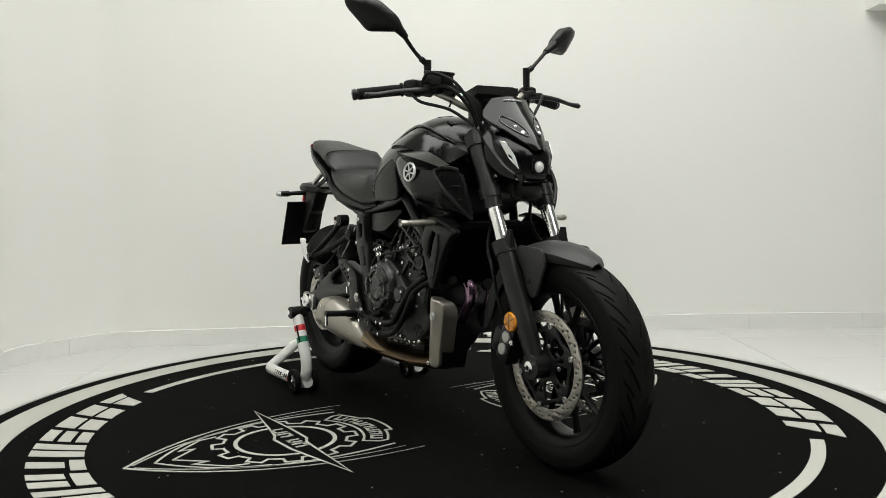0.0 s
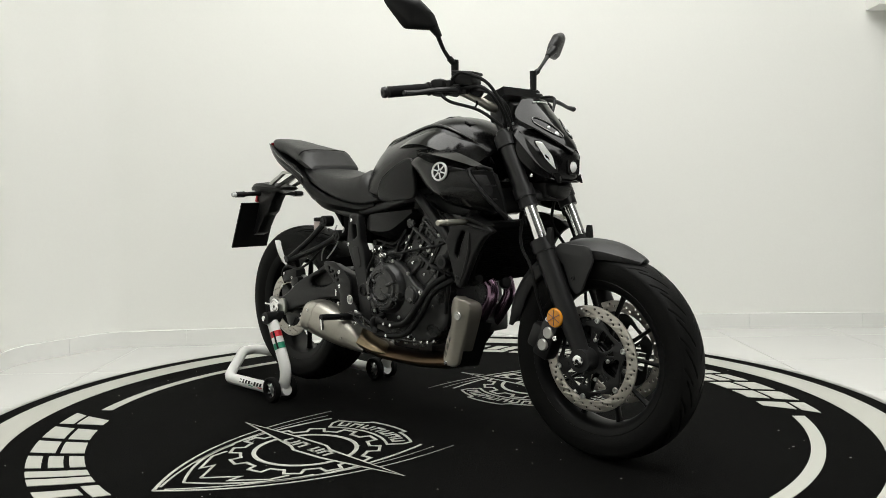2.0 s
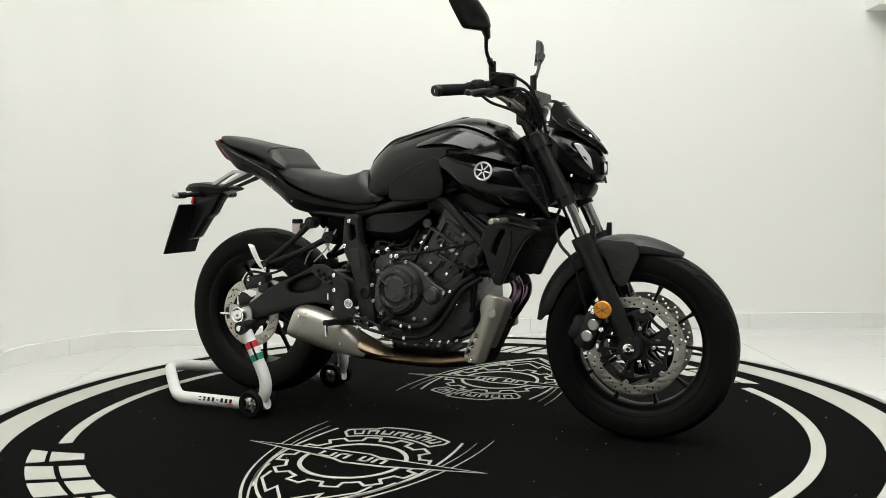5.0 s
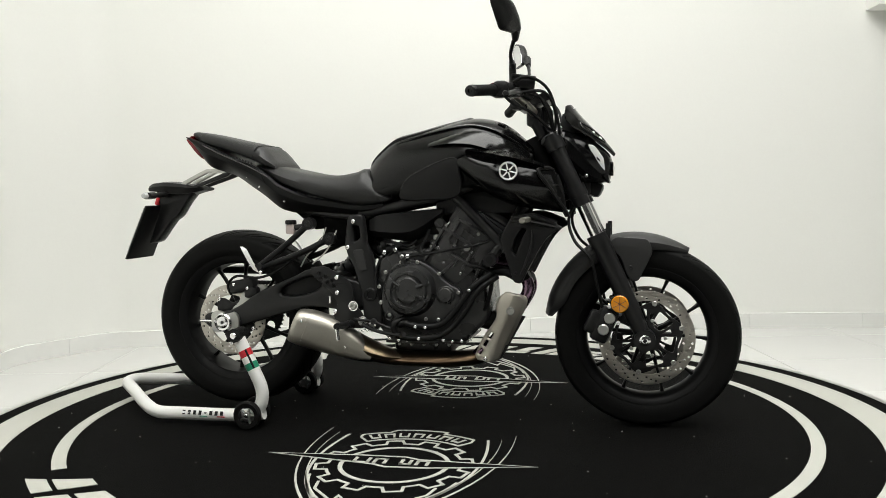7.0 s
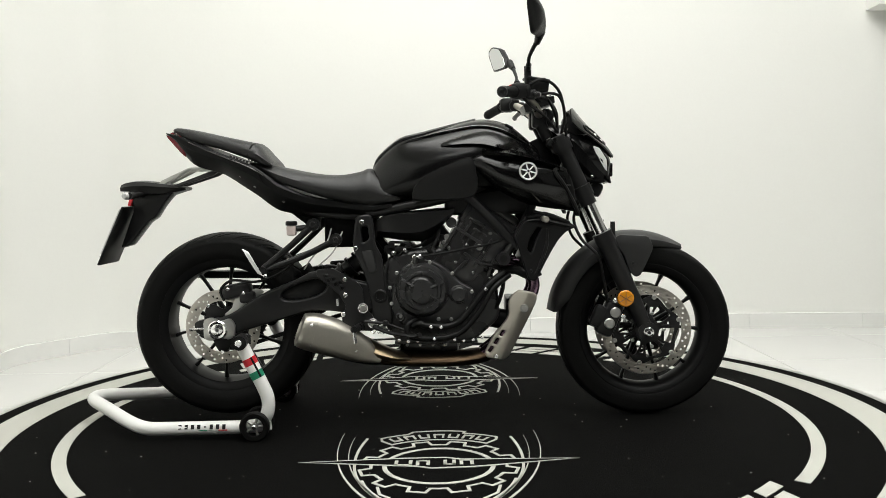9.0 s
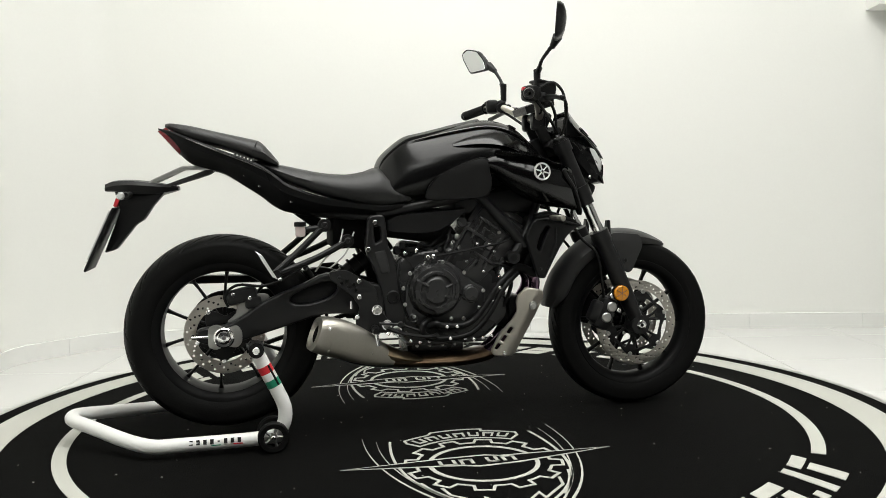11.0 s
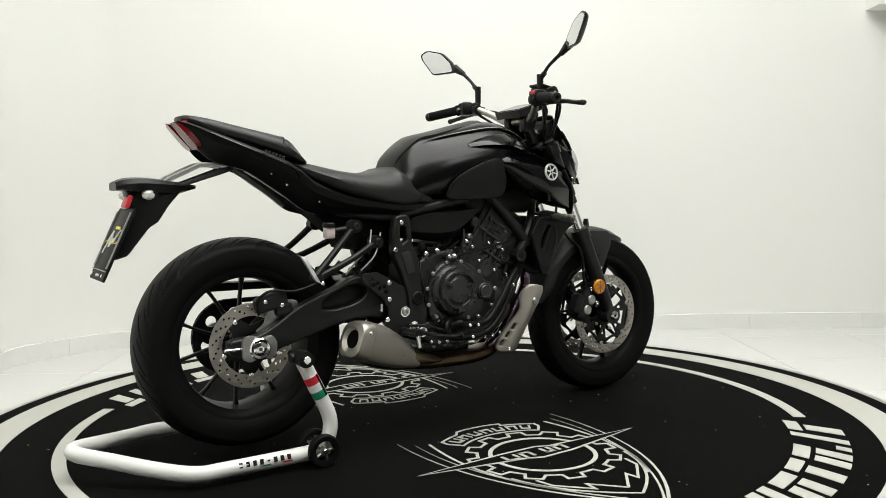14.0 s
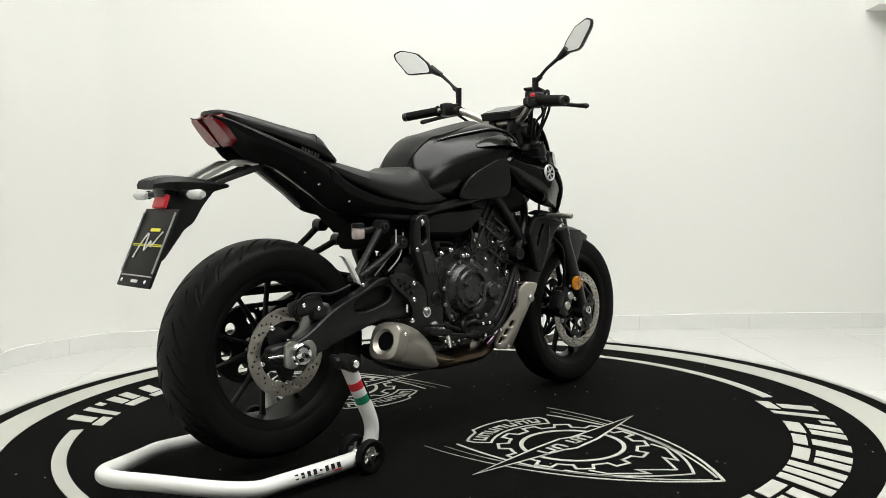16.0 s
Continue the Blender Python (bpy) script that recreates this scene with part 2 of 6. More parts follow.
BACK = blunt([(-2.30, -6.5), (-1.97, 0.80), (-1.985, 1.075), (-1.70, 1.465), (1.40, 1.78), (3.60, 1.58)], (0.10, 0.10, 0.10, 0.9))
rings = []
for i, p in enumerate(BACK):
    d = (BACK[min(i + 1, len(BACK) - 1)] - BACK[max(i - 1, 0)]).normalized()
    q = p + Vector((-d.y, d.x)) * 0.12
    rings.append([(p.x, p.y, FLOOR_Z), (p.x, p.y, CEIL_Z), (q.x, q.y, CEIL_Z), (q.x, q.y, FLOOR_Z)])
tagged(part("wall_north", loft(rings), WALL, crease=40), "smooth white painted plaster wall with blunt corners", "wall", kind="structure")
# east and south walls are unseen; their dark grey keeps bounce light down
wall_run("wall_east", PLAN[2], PLAN[3], FLOOR_Z, CEIL_Z, 0.12, UNSEEN_GREY, "unseen grey side wall, added to close the room and cut bounce light")
# added behind the camera, unseen: gives black bodywork something dark to reflect
wall_run("wall_reflection_block", (3.55, -3.45), (-2.05, -3.45), FLOOR_Z, 2.3, 0.10, DARK_BLOCK, "unseen charcoal wall, two metres high, added to darken reflections on the machine")
wall_run("wall_south", PLAN[3], PLAN[4], FLOOR_Z, CEIL_Z, 0.12, UNSEEN_GREY, "unseen grey end wall, added to close the room and darken reflections")

floor = tagged(part("floor", box(0.6, -2.4, FLOOR_Z - 0.0525, 6.8, 8.8, 0.1, 0), GROUT, crease=0), "pale grout bed under white floor tiles", "floor", kind="structure")
ceiling = tagged(part("ceiling", box(0.6, -2.4, CEIL_Z + 0.05, 6.8, 8.8, 0.1, 0), CEIL, crease=0), "plain white painted ceiling", "ceiling", kind="structure")

TILE_SIZE, JOINT = 0.61, 0.003
tile_bm = box(0, 0, 0, TILE_SIZE - JOINT, TILE_SIZE - JOINT, 0.008, 0.0012, seg=1)
tile_me = bpy.data.meshes.new("tile")
tile_bm.to_mesh(tile_me)
tile_bm.free()
for i in range(-7, 5):
    for j in range(-13, 2):
        x, y = 1.51 + (i - 0.5) * TILE_SIZE, 0.84 + (j + 0.5) * TILE_SIZE
        if -2.7 < x < 3.9 and -6.7 < y and math.hypot(abs(x) + 0.305, abs(y) + 0.305) > 1.55:
            part("tile", tile_me, TILE, floor, shift=(x, y, FLOOR_Z - 0.004), crease=0)

# skirting of glazed tiles, following the wall round its blunt corners
run = tagged(new("baseboard"), "pale grey glazed skirting tiles along the wall", "baseboard", kind="structure")
line, dist = [BACK[0]], [0.0]
for p in BACK[1:]:
    dist.append(dist[-1] + (p - line[-1]).length)
    line.append(p)


def along(d):
    """The place and the inward normal at a distance along the wall's foot."""
    i = max(k for k in range(len(dist) - 1) if dist[k] <= d + 1e-9)
    e = (line[i + 1] - line[i]).normalized()
    return line[i] + e * (d - dist[i]), Vector((e.y, -e.x))


d0 = 4.2
while d0 < dist[-1] - 0.02:
    d1 = min(d0 + 0.606, dist[-1] - 0.001)
    stops = sorted({d0 + 0.0004, d1 - 0.0004} | {d for d in dist if d0 + 0.004 < d < d1 - 0.004})
    secs = []
    for d in stops:
        p, n = along(d)
        a, b = p + n * 0.001, p + n * 0.012
        secs.append([(a.x, a.y, FLOOR_Z), (b.x, b.y, FLOOR_Z), (b.x, b.y, FLOOR_Z + 0.080), (b.x - n.x * 0.003, b.y - n.y * 0.003, FLOOR_Z + 0.083), (a.x, a.y, FLOOR_Z + 0.083)])
    part("skirting_tile", loft(secs), SKIRT, run, crease=30)
    d0 = d1

# white dropped bulkhead in the upper corner
bulk_bm = box(0.66, -0.085, (1.688 + CEIL_Z) / 2, 1.32, 0.17, CEIL_Z - 1.688, 0.003)
bulk_bm.transform(pose(2.312, 1.6975, 0, 0, 0, -5.19))
bulk = part("bulkhead", bulk_bm, WALL, crease=0)
tagged(bulk, "white plastered bulkhead dropped from the ceiling", "bulkhead", kind="structure")


mark = part("wall_mark", knob((1.900, 1.7345, 0.392), (-0.09, -1, 0), 0.005, 0.002, 0.0006, 8), TRIM)
tagged(mark, "small grey chip in the white wall paint", "paint chip")

# ---- ceiling lights ----
PANEL = glow("lit_diffuser", (1.0, 0.99, 0.95), 4.0)


def ceiling_light(x, y, sx, sy, power):
    top = tagged(new("ceiling_light"), "square white ceiling light panel, switched on", "ceiling light", group="ceiling lights")
    top.location = (x, y, CEIL_Z)
    w = 0.03
    frame_bm = join(box(0, sy / 2 + w / 2, -0.03, sx + 2 * w, w, 0.06, 0.003), box(0, -sy / 2 - w / 2, -0.03, sx + 2 * w, w, 0.06, 0.003),
                    box(sx / 2 + w / 2, 0, -0.03, w, sy, 0.06, 0.003), box(-sx / 2 - w / 2, 0, -0.03, w, sy, 0.06, 0.003))
    part("frame", frame_bm, TRIM, top)
    part("diffuser", box(0, 0, -0.02, sx - 0.004, sy - 0.004, 0.01, 0), PANEL, top, crease=0)
    area("panel_light", pose(x, y, CEIL_Z - 0.065), sx, sy, power)


for x, y, sx, sy, k in ((0.50, -0.80, 3.1, 3.1, 2.5), (2.3, -2.9, 1.2, 1.2, 0.5), (-1.0, -3.2, 1.2, 1.2, 0.35)):
    ceiling_light(x, y, sx, sy, LAMP_POWER * k)


# ---- turntable ----
def sector(r0, r1, a0, a1, z0, z1, n=None):
    """A flat ring or an arc of one, from angle a0 to a1 in degrees."""
    full = abs(a1 - a0) > 359.9
    n = n or max(4, int(abs(a1 - a0) / 2))
    secs = []
    for k in range(n if full else n + 1):
        q = radians(a0 + (a1 - a0) * k / n)
        c, s = math.cos(q), math.sin(q)
        secs.append([(r0 * c, r0 * s, z0), (r1 * c, r1 * s, z0), (r1 * c, r1 * s, z1), (r0 * c, r0 * s, z1)])
    if full:
        secs.append(secs[0])
    bm = loft(secs, 1, cap=not full)
    if full:
        bmesh.ops.remove_doubles(bm, verts=bm.verts, dist=1e-6)
    return bm


turntable = tagged(new("turntable"), "round black carpeted display turntable with white printed rings", "turntable")
part("base", lathe([(0, FLOOR_Z), (1.556, FLOOR_Z), (1.560, -0.004), (1.552, -0.001), (0, -0.001)], (0, 0, 0), (0, 0, 1), 160), CARPET, turntable)
part("edge_trim", sector(1.553, 1.574, 0, 360, FLOOR_Z, -0.0005, 180), TRIM, turntable, "thin grey metal edging strip")
part("outer_ring", sector(1.375, 1.490, 0, 360, -0.0012, 0.0004, 180), PRINT, turntable, "broad off-white printed ring")
for a0, a1 in ((-38.6, 39.8), (141.2, 219.8)):
    part("stripe", sector(1.178, 1.218, a0, a1, -0.0012, 0.0004), PRINT, turntable, "narrow off-white printed arc")


def stroke(pts, w, closed=False, taper=False):
    """A flat printed line along points in the plane."""
    n = len(pts)
    P = [Vector((x, y)) for x, y in pts]
    secs = []
    for i, p in enumerate(P):
        a = P[i - 1] if (i or closed) else P[0]
        b = P[(i + 1) % n] if (closed or i < n - 1) else P[-1]
        d1 = (p - a).normalized() if (p - a).length > 1e-9 else None
        d2 = (b - p).normalized() if (b - p).length > 1e-9 else None
        d1, d2 = d1 or d2, d2 or d1
        nn = Vector((-d1.y - d2.y, d1.x + d2.x))
        nn.normalize()
        k = w / 2 / max(0.45, nn.dot(Vector((-d1.y, d1.x))))
        if taper:
            k *= 0.12 + 0.88 * i / (n - 1)
        q, r = p + nn * k, p - nn * k
        secs.append([(q.x, q.y, -0.001), (r.x, r.y, -0.001), (r.x, r.y, 0.0004), (q.x, q.y, 0.0004)])
    if closed:
        secs.append(secs[0])
    return loft(secs, 1, cap=not closed)


def bez(p0, p1, p2, n=12):
    out = []
    for k in range(n + 1):
        t = k / n
        out.append(((1 - t) ** 2 * p0[0] + 2 * t * (1 - t) * p1[0] + t * t * p2[0], (1 - t) ** 2 * p0[1] + 2 * t * (1 - t) * p1[1] + t * t * p2[1]))
    return out


def gear_loop(r0, r1, teeth, a0=0.0):
    out = []
    step = 2 * math.pi / teeth
    for k in range(teeth):
        a = a0 + k * step
        for f, r in ((-0.28, r0), (-0.20, r1), (0.20, r1), (0.28, r0), (0.5, r0)):
            out.append((r * math.cos(a + f * step), r * math.sin(a + f * step)))
    return out


def emblem(turn):
    """The printed shield, gear and blade emblem, its gear's middle at the local origin."""
    top = part("emblem", stroke(circle(0, 0, 0.152, 48), 0.013, True), PRINT, turntable, "white printed gear and shield emblem", crease=0)
    top.matrix_local = Matrix.Rotation(radians(turn), 4, "Z") @ Matrix.Translation((0, -0.560, 0))
    part("gear_outline", stroke(gear_loop(0.190, 0.222, 12, 0.26), 0.009, True), PRINT, top, crease=0)
    # blade with four points across the middle
    b = [(-0.39, 0.038), (-0.10, 0.060), (0.02, 0.062), (0.06, 0.045), (0.39, 0.038), (0.10, -0.022), (-0.02, -0.03), (-0.06, -0.012)]
    fill = bmesh.new()
    fill.faces.new([fill.verts.new((x, y, 0.0010)) for x, y in b])
    part("blade_field", fill, CARPET, top, crease=0)
    bl = stroke(b, 0.009, True)
    bl.transform(Matrix.Translation((0, 0, 0.0010)))
    part("blade", bl, PRINT, top, crease=0)
    for k, (x, w) in enumerate(((-0.10, 0.05), (-0.045, 0.04), (0.03, 0.035), (0.078, 0.04))):
        z0, y0 = 0.0002, 0.016
        bm = join(box(x - w / 2 + 0.005, y0, z0 + 0.001, 0.010, 0.042, 0.0024, 0), box(x + w / 2 - 0.005, y0, z0 + 0.001, 0.010, 0.042, 0.0024, 0),
                  box(x, y0 + (0.017 if k % 2 else -0.017), z0 + 0.001, w, 0.009, 0.0024, 0))
        part("lettering_bar", bm, PRINT, top, crease=0)
    # banner over the gear
    arc = [(0.318 * math.cos(radians(q)), 0.318 * math.sin(radians(q))) for q in range(124, 104, -4)] + \
          [(0.338 * math.cos(radians(q)), 0.338 * math.sin(radians(q))) for q in range(104, 75, -4)] + \
          [(0.318 * math.cos(radians(q)), 0.318 * math.sin(radians(q))) for q in range(76, 55, -4)]
    low = [(0.243 * math.cos(radians(q)), 0.243 * math.sin(radians(q))) for q in range(54, 128, 4)]
    part("banner", stroke(arc + [(0.175, 0.235)] + low + [(-0.175, 0.235)], 0.008, True), PRINT, top, crease=0)
    for k in range(7):
        q = 118 - k * 9.3
        bm = join(sector(0.262, 0.302, q - 3.4, q - 2.0, -0.001, 0.0006, 2), sector(0.262, 0.302, q + 2.0, q + 3.4, -0.001, 0.0006, 2),
                  sector(0.292 if k % 2 else 0.262, 0.302 if k % 2 else 0.272, q - 3.4, q + 3.4, -0.001, 0.0004, 3))
        part("lettering_bar", bm, PRINT, top, crease=0)
    # shield lines, both sides
    for s in (1, -1):
        for x0, y0, xm, ym, x1, y1, w in ((0.300, 0.325, 0.335, -0.18, 0.0, -0.48, 0.010), (0.262, 0.28, 0.30, -0.14, 0.012, -0.455, 0.007), (0.222, 0.265, 0.285, -0.08, 0.13, -0.29, 0.008)):
            part("shield_line", stroke([(s * x, y) for x, y in bez((x0, y0), (xm, ym), (x1, y1), 18)], w, taper=x0 > 0.25), PRINT, top, crease=0)
        part("shield_line", stroke([(s * x, y) for x, y in bez((0.205, -0.12), (0.17, -0.28), (0.0, -0.395), 10)], 0.008), PRINT, top, crease=0)
        part("crown_line", stroke([(0, -0.345), (s * 0.07, -0.265), (s * 0.075, -0.305), (s * 0.15, -0.225), (s * 0.16, -0.17)], 0.008), PRINT, top, crease=0)
    return top


for turn in (0, 180):
    emblem(turn)


lint_rng = random.Random(7)
lint_bms = []
for _ in range(110):
    a, r = lint_rng.uniform(0, 6.283), 1.35 * lint_rng.random() ** 0.5
    s = lint_rng.uniform(0.0012, 0.0032)
    lint_bms.append(box(r * math.cos(a), r * math.sin(a), 0.0006, s, s * lint_rng.uniform(0.6, 2.2), 0.0008, 0, pose(0, 0, 0, 0, 0, lint_rng.uniform(0, 180))))
lint = part("lint", join(*lint_bms), PRINT, turntable, "pale specks of lint on the carpet", crease=0)
tagged(lint, kind="stuff")


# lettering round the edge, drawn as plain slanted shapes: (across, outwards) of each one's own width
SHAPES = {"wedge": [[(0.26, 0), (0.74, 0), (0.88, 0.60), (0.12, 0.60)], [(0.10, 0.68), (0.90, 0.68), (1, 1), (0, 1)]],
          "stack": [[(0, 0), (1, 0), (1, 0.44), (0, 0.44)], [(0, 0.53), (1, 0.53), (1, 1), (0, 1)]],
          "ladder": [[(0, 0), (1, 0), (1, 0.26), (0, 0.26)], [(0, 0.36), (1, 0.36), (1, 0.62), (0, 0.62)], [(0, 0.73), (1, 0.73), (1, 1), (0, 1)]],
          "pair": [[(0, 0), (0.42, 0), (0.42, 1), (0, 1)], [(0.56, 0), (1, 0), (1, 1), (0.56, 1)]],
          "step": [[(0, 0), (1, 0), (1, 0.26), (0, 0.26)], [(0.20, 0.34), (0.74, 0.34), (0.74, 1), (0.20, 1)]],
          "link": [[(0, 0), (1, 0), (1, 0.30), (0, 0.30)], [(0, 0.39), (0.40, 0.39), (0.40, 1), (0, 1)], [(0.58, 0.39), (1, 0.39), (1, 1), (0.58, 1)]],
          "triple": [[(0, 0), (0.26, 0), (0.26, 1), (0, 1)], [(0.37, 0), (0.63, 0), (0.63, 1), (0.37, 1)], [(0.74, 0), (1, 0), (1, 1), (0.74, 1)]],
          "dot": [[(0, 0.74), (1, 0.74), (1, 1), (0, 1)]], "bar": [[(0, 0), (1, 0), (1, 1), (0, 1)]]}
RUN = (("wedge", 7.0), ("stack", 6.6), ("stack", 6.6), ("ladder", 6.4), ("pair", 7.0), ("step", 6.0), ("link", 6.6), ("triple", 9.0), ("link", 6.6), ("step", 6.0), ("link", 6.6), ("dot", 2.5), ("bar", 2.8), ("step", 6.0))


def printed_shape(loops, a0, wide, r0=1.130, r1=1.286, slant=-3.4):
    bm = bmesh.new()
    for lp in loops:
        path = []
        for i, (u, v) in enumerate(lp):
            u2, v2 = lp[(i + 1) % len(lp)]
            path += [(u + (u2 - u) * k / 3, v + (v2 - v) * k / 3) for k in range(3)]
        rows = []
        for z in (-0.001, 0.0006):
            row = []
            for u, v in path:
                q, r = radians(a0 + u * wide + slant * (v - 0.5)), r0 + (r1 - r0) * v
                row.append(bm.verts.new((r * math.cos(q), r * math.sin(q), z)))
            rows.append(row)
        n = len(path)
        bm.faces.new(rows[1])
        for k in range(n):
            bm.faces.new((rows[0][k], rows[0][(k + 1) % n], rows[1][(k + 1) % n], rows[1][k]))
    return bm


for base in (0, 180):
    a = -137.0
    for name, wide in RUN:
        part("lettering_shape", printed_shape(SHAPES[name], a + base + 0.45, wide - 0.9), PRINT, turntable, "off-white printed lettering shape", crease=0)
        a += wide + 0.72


# ---- paddock stand ----
stand = tagged(new("paddock_stand"), "white tubular steel paddock stand under the rear axle", "paddock stand")
base_path = [(-0.53, -0.262, 0.045), (-0.60, -0.264, 0.036), (-0.84, -0.272, 0.036), (-0.915, -0.268, 0.037), (-0.99, -0.215, 0.045), (-1.10, -0.115, 0.066), (-1.160, -0.06, 0.077), (-1.175, -0.018, 0.079),
             (-1.160, 0.024, 0.077), (-1.10, 0.079, 0.066), (-0.99, 0.179, 0.045), (-0.915, 0.232, 0.037), (-0.84, 0.236, 0.036), (-0.60, 0.228, 0.036), (-0.53, 0.226, 0.045)]
part("base_tube", tube(base_path, 0.021, 16, 4), WHITE, stand)
for y, s in ((-0.265, -1), (0.229, 1)):
    arm = part("upright", tube([(-0.555, y, 0.045), (-0.535, y, 0.085), (-0.535, y, 0.13), (-0.560, y, 0.19), (-0.612, y, 0.297)], 0.021, 16, 5), WHITE, stand)
    if s < 0:
        axis = Vector((-0.052, 0, 0.107)).normalized()
        for k, (mm, z) in enumerate(((GREEN, 0.192), (WHITE, 0.215), (RED, 0.238))):
            p = Vector((-0.560, y, 0.19)) + axis * (z - 0.19)
            part("flag_band", rod(p, p + axis * 0.023, 0.0216, n=18), mm, arm, ("green", "white", "red")[k] + " printed flag band")
        p = Vector((-0.560, y, 0.19)) + axis * 0.004
        part("decal_border", tube([p + Vector((0.012, -0.0175, 0.004)), p + Vector((0.012, -0.0175, 0.004)) + axis * 0.068], 0.0035, 6, 1), DECAL, arm)
        for k in range(8):
            bm = box(-0.805 + k * 0.0195, -0.268 - 0.0207, 0.044, 0.010 if k != 4 else 0.007, 0.002, 0.014 if k != 4 else 0.004, 0, pose(0, 0, 0, -24, 0, 0))
            part("lettering_bar", bm, DECAL, stand, "dark printed lettering bar")
        for x, mm in ((-0.735, GREEN), (-0.672, RED)):
            part("underline", box(x, -0.268 - 0.0209, 0.033, 0.028, 0.002, 0.003, 0), mm, stand)
    # pin that carries the axle, with black hub
    part("hub", join(rod((-0.612, y - s * 0.028, 0.305), (-0.612, y + s * 0.03, 0.305), 0.023), rod((-0.64, y - s * 0.02, 0.305), (-0.59, y - s * 0.02, 0.31), 0.015)), PLASTIC, stand, "black plastic pin hub")
    part("pin", rod((-0.622, y - s * 0.055, 0.312), (-0.622, y - s * 0.02, 0.312), 0.012), DECAL, stand)
    part("hub_bolt", knob((-0.612, y + s * 0.03, 0.305), (0, s, 0), 0.011, 0.008, 0.002, 12), CHROME, stand)
    for dy in (0.036, -0.036):
        c = (-0.57, y + s * dy, 0.046)
        wheel = part("wheel", lathe([(0.030, -0.011), (0.042, -0.012), (0.046, -0.008), (0.046, 0.008), (0.042, 0.012), (0.030, 0.011)], c, n=32, closed=True), RUBBER, stand, "small black rubber castor wheel")
        spk = lathe([(0, -0.009), (0.012, -0.009), (0.012, 0.009), (0, 0.009)], c, n=16)
        for k in range(5):
            q = k * 1.2566
            spk = join(spk, rod((c[0], c[1], c[2]), (c[0] + 0.031 * math.cos(q), c[1], c[2] + 0.031 * math.sin(q)), 0.0045, n=6))
        part("spokes", spk, ALU, wheel)
        part("rim", lathe([(0.028, -0.009), (0.032, -0.009), (0.032, 0.009), (0.028, 0.009)], c, n=32, closed=True), DECAL, wheel)
        part("axle_cap", knob((c[0], c[1] + s * 0.009, c[2]), (0, s, 0), 0.007, 0.005, 0.002, 14), CHROME, wheel)

# ---- motorcycle ----
bike = tagged(new("motorcycle"), "black naked motorcycle held upright by a rear paddock stand", "motorcycle")
RIGHT = -1


def bp(name, bm, material, parent=None, label="", crease=35, modifier=""):
    """A part of the machine, in its own frame: x forward, y to its left."""
    return part(name, bm, material, parent or bike, label, None if parent else (0, SIDE, 0), crease, modifier)


def bolts(parent, places, r=0.006, h=0.005, side=RIGHT, material=None):
    for p in places:
        bp("bolt", knob(p, (0, side, 0), r, h, 0.0015, 10, r * 0.45), material or CHROME, parent)


# -- wheels --
def tyre(c, outer, half, grooves, seed):
    """A tyre with cut grooves: its crown is let in where a slanted groove runs."""
    cross = [(0.214, 0.78), (0.222, 0.86), (0.236, 0.96), (0.252, 1.0), (0.268, 0.97)]
    span = outer - 0.268
    prof = [(r, -half * f) for r, f in cross]
    for k in range(1, 110):
        q = math.pi * k / 110
        prof.append((0.268 + span * math.sin(q) ** 0.85, -half * 0.97 * math.cos(q)))
    prof += [(r, half * f) for r, f in cross[::-1]]
    n, secs = 900, []
    for k in range(n + 1):
        a = 2 * math.pi * (k % n) / n
        ring = []
        for r, y in prof:
            d = 0.0
            if r > 0.272:
                u = abs(y) / half
                side = 1 if y > 0 else -1
                turn = a * grooves / (2 * math.pi) + (0.5 if side > 0 else 0.0)
                for lo, hi, lag, slope, wide, deep in ((0.14, 0.80, 0.0, -1.5, 0.06, 0.0065), (0.42, 0.92, 0.5, -1.2, 0.05, 0.005)):
                    off = abs((turn + lag + slope * u) % 1.0 - 0.5) / wide
                    ends = min(1.0, (u - lo) / 0.06, (hi - u) / 0.06)
                    if off < 1.0 and ends > 0.0:
                        d = max(d, deep * ends * (1.0 - off ** 4))
            ring.append((c[0] + (r - d) * math.cos(a), c[1] + y, c[2] + (r - d) * math.sin(a)))
        secs.append(ring)
    bm = loft(secs, 1, cap=False, closed=False)
    bmesh.ops.remove_doubles(bm, verts=bm.verts, dist=1e-6)
    return bm


def disc_plate(c, y, r1, r0, thick, holes=30, wave=0.0):
    loops = [[(c[0] + (r1 + wave * math.cos(10 * q)) * math.cos(q), c[2] + (r1 + wave * math.cos(10 * q)) * math.sin(q)) for q in (2 * math.pi * k / 90 for k in range(90))],
             circle(c[0], c[2], r0, 60)]
    for k in range(holes):
        a = 2 * math.pi * k / holes
        rr = r0 + (r1 - r0) * (0.27, 0.5, 0.73)[k % 3]
        loops.append(circle(c[0] + rr * math.cos(a), c[2] + rr * math.sin(a), 0.0037, 10))
    return plate(loops, thick, 0.0004, at_y(y))


